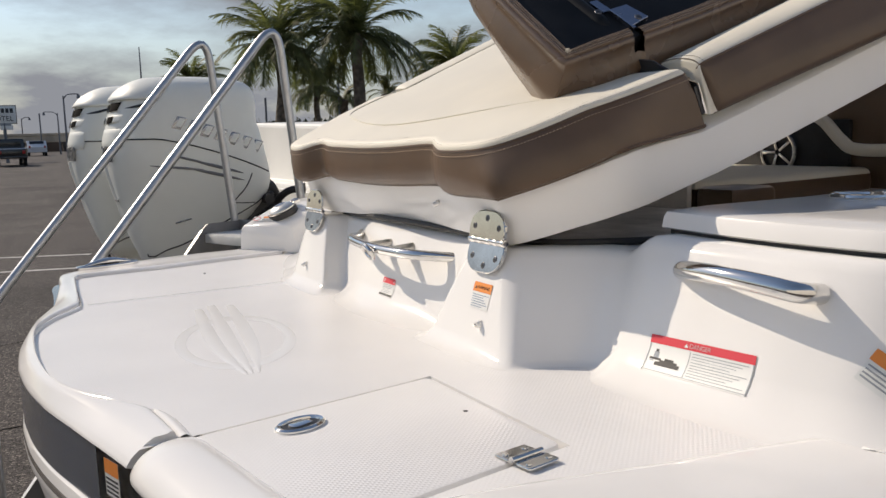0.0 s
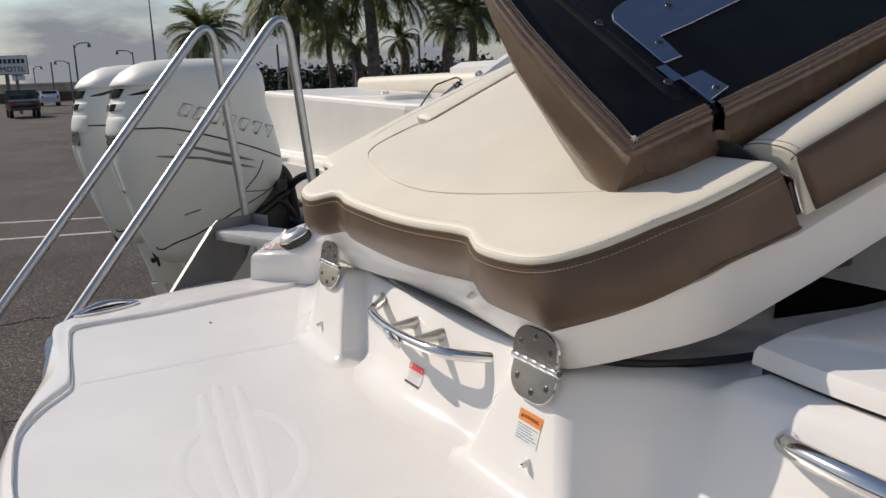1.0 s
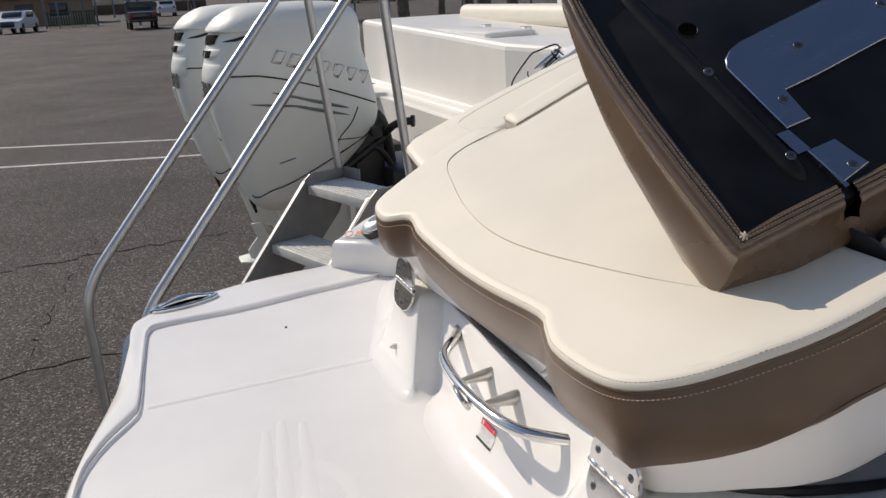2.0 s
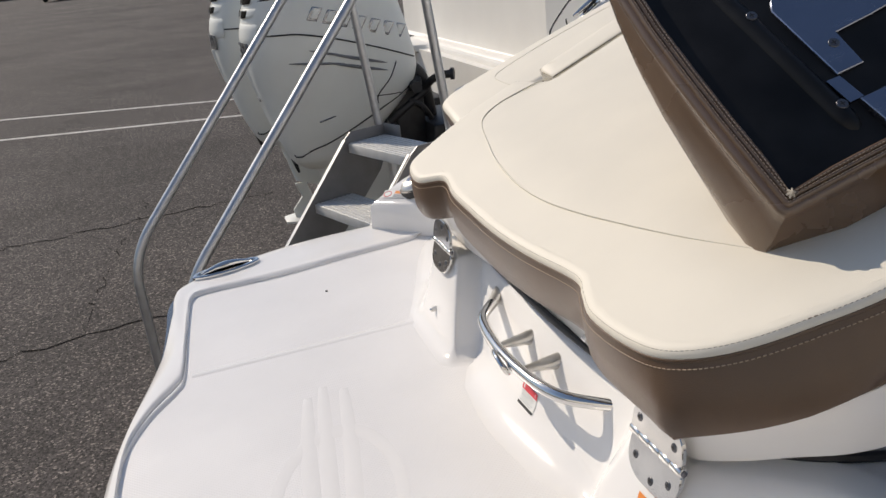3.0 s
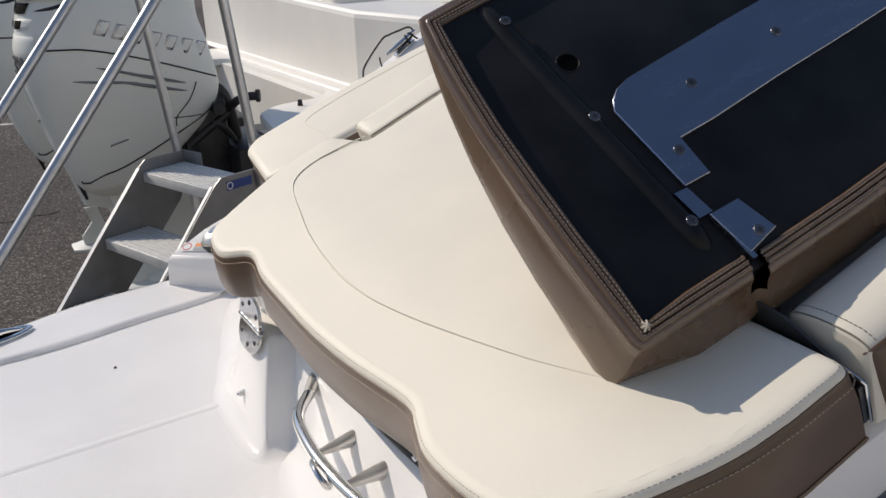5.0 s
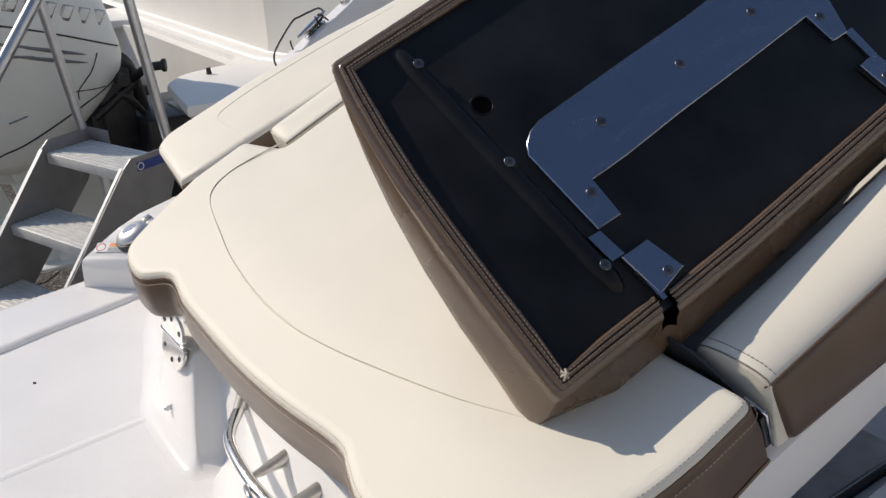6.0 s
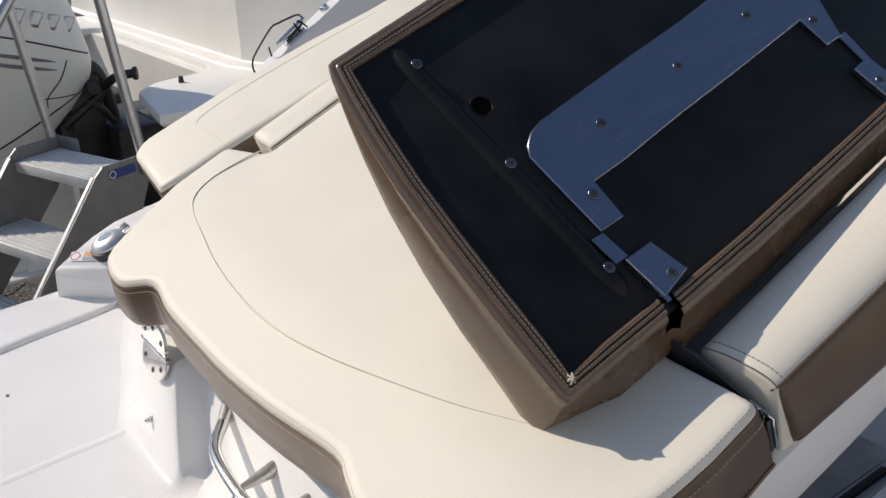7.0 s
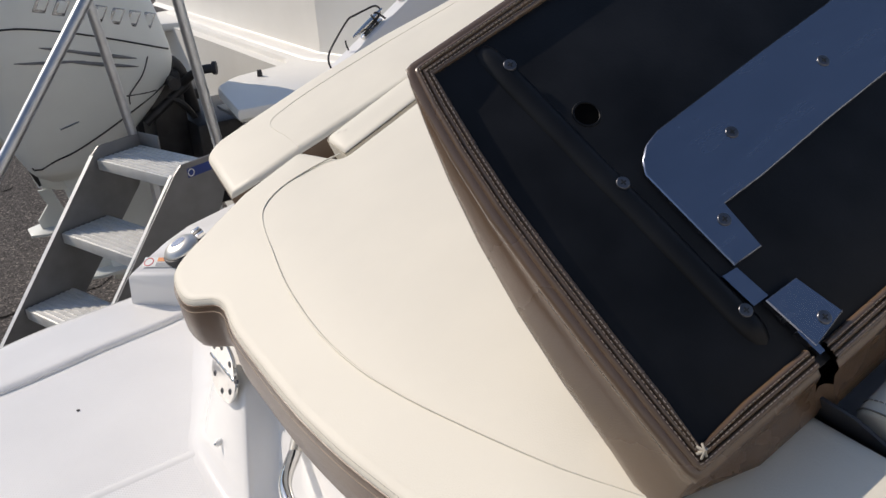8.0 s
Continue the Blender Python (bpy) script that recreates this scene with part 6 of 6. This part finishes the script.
for az, dist, h in ((17.2, 70, 4.6), (22.0, 60, 5.2), (26.4, 60, 4.6), (15.0, 75, 3.8), (3.6, 120, 5.0), (1.2, 90, 4.6), (0.2, 110, 4.8)):
    t = thing("utility_pole", "thin dark pole at the edge of the lot", "pole", polar(az, dist), group="poles")
    part("shaft", bm_tube([(0, 0, 0), (0, 0, h)], 0.09, 8), POLE, t)

br = thing("road_bridge", "low tan concrete road bridge", "bridge", polar(0.0, 128))
part("girder", bm_box((30, 1.5, 0.9), (-2, 0, 1.75), 0.1), CONC, br)
part("parapet", bm_box((30, 0.3, 0.35), (-2, -0.7, 2.36), 0.05), CONC, br)
for x in (-14, -9, -4, 1, 6, 11):
    part("pier", bm_box((0.7, 1.2, 1.35), (x, 0, 0.67), 0.05), SHADE, br)
part("abutment", bm_box((30, 0.4, 1.3), (-2, 3.0, 0.65)), SHADE, br)

sg = thing("motel_sign", "white roadside motel sign with dark lettering on a post", "sign", polar(1.5, 75))
part("post", bm_tube([(0.2, 0, 0), (0.2, 0, 3.2)], 0.12, 8), POLE, sg)
part("post", bm_tube([(-0.5, 0, 0), (-0.5, 0, 3.2)], 0.10, 8), POLE, sg)
pn = part("panel", bm_box((2.15, 0.25, 1.35), (0, 0, 3.75), 0.04), PAPER, sg)
part("border", bm_box((2.25, 0.2, 1.45), (0, 0.03, 3.75), 0.03), PRINTB, sg)
w = part("word", text_mesh("MOTEL", 0.55, PRINTB, 0.02), PRINTB, pn)
w.matrix_basis = axes((0, -0.15, 3.42), Vector((1, 0, 0)), Vector((0, 0, 1)), Vector((0, -1, 0)))
for k in range(6):
    part("bar", bm_box((0.22, 0.03, 0.34), (-0.78 + 0.31 * k, -0.14, 4.05)), PRINTB, pn)
part("lower_panel", bm_box((0.9, 0.2, 0.35), (0.35, 0, 2.75), 0.03), PAPER, sg)
part("lower_panel", bm_box((0.8, 0.2, 0.28), (0.30, 0, 3.0), 0.03), PRINT, sg)


def car(name, label, m, body, truck=False):
    t = thing(name, label, "car", m)
    hw = 0.93
    if truck:
        prof = [(-2.6, .55), (-2.6, 1.15), (-2.5, 1.2), (-.6, 1.2), (-.45, 1.85), (.9, 1.85), (1.4, 1.25), (2.5, 1.1), (2.6, .55)]
    else:
        prof = [(-2.2, .4), (-2.25, .95), (-1.9, 1.1), (-1.3, 1.6), (.4, 1.62), (1.1, 1.08), (2.1, .9), (2.25, .4)]
    rows = [[Vector((y, x, z * (1 if z < 1.2 else k2))) for x, z in prof] for y, k2 in ((-hw, .98), (-hw + .08, 1), (hw - .08, 1), (hw, .98))]
    part("body", bm_loft(rows, closed=True, cap0=True, cap1=True), body, t, angle=30)
    if truck:
        part("rear_window", bm_box((1.5, 0.05, .5), (0, -.55, 1.52), .02), GLASS, t)
        part("tailgate", bm_box((1.6, .06, .5), (0, -2.6, .9), .03), body, t)
        part("bumper", bm_box((1.85, .15, .18), (0, -2.66, .6), .04), CARB, t)
    else:
        part("rear_window", bm_box((1.4, .06, .48), m=Matrix.Translation((0, -1.62, 1.36)) @ Matrix.Rotation(radians(-28), 4, "X"), bevel=.03), GLASS, t)
        part("windscreen", bm_box((1.4, .06, .55), m=Matrix.Translation((0, .78, 1.36)) @ Matrix.Rotation(radians(52), 4, "X"), bevel=.03), GLASS, t)
        part("grille", bm_box((1.0, .10, .42), (0, 2.20, .66), .04), GLASS, t)
        for x in (-.68, .68):
            part("headlight", bm_box((.30, .10, .14), (x, 2.16, .82), .03), STEEL, t)
            part("side_window", bm_box((.05, 1.7, .36), (x * 1.36, -.35, 1.30), .02), GLASS, t)
    for x in (-.72, .72):
        part("tail_lamp", bm_box((.2, .06, .25), (x, -2.62 if truck else -2.22, .95), .03), LAMPR, t)
    for x in (-.82, .82):
        for y in (-1.6, 1.6):
            wh = part("wheel", bm_cyl(.37, .37, (x - .12, y, .37), (x + .12, y, .37), 20, bevel=.04), TYRE, t)
            part("rim", bm_cyl(.2, .2, (x - .13, y, .37), (x + .13, y, .37), 14), STEEL, wh)
    return t


car("pickup_truck", "black pickup truck seen from behind", polar(1.75, 66) @ Matrix.Rotation(radians(2), 4, "Z"), CARB, True)
car("parked_car", "white car driving away seen from behind", polar(3.25, 101), CARW)
car("parked_car", "white crossover parked facing the lot", polar(-5.2, 74) @ Matrix.Rotation(radians(168), 4, "Z"), CARW)
bl = thing("low_building", "low building with a pale flat roof behind the lot", "building", polar(-5.0, 92))
part("wall", bm_box((14, 5, 2.6), (-0.5, 2.5, 1.3), .03), WALLB, bl)
part("roof", bm_box((15, 6, .35), (-0.5, 2.3, 2.75), .06), ROOFB, bl)
for k in range(4):
    w = part("window", bm_box((1.6, .08, 1.2), (-5.5 + 3 * k, -.02, 1.4), .03), GLASS, bl)
    part("window_frame", bm_box((1.75, .05, .1), (-5.5 + 3 * k, -.03, .75), .01), ROOFB, bl)
fe = thing("green_fence", "dark green screen fence with posts", "fence", polar(-2.2, 80))
for z in (.25, 1.25):
    part("rail", bm_box((4.2, .05, .10), (0, 0, z), .01), GREENF, fe)
for k in range(21):
    part("picket", bm_box((.11, .03, 1.25), (-2 + .2 * k, .03, .70), .005), GREENF, fe)
for k in range(5):
    part("post", bm_box((.14, .14, 2.3), (-2 + k, -.06, 1.15), .01), POLE, fe)
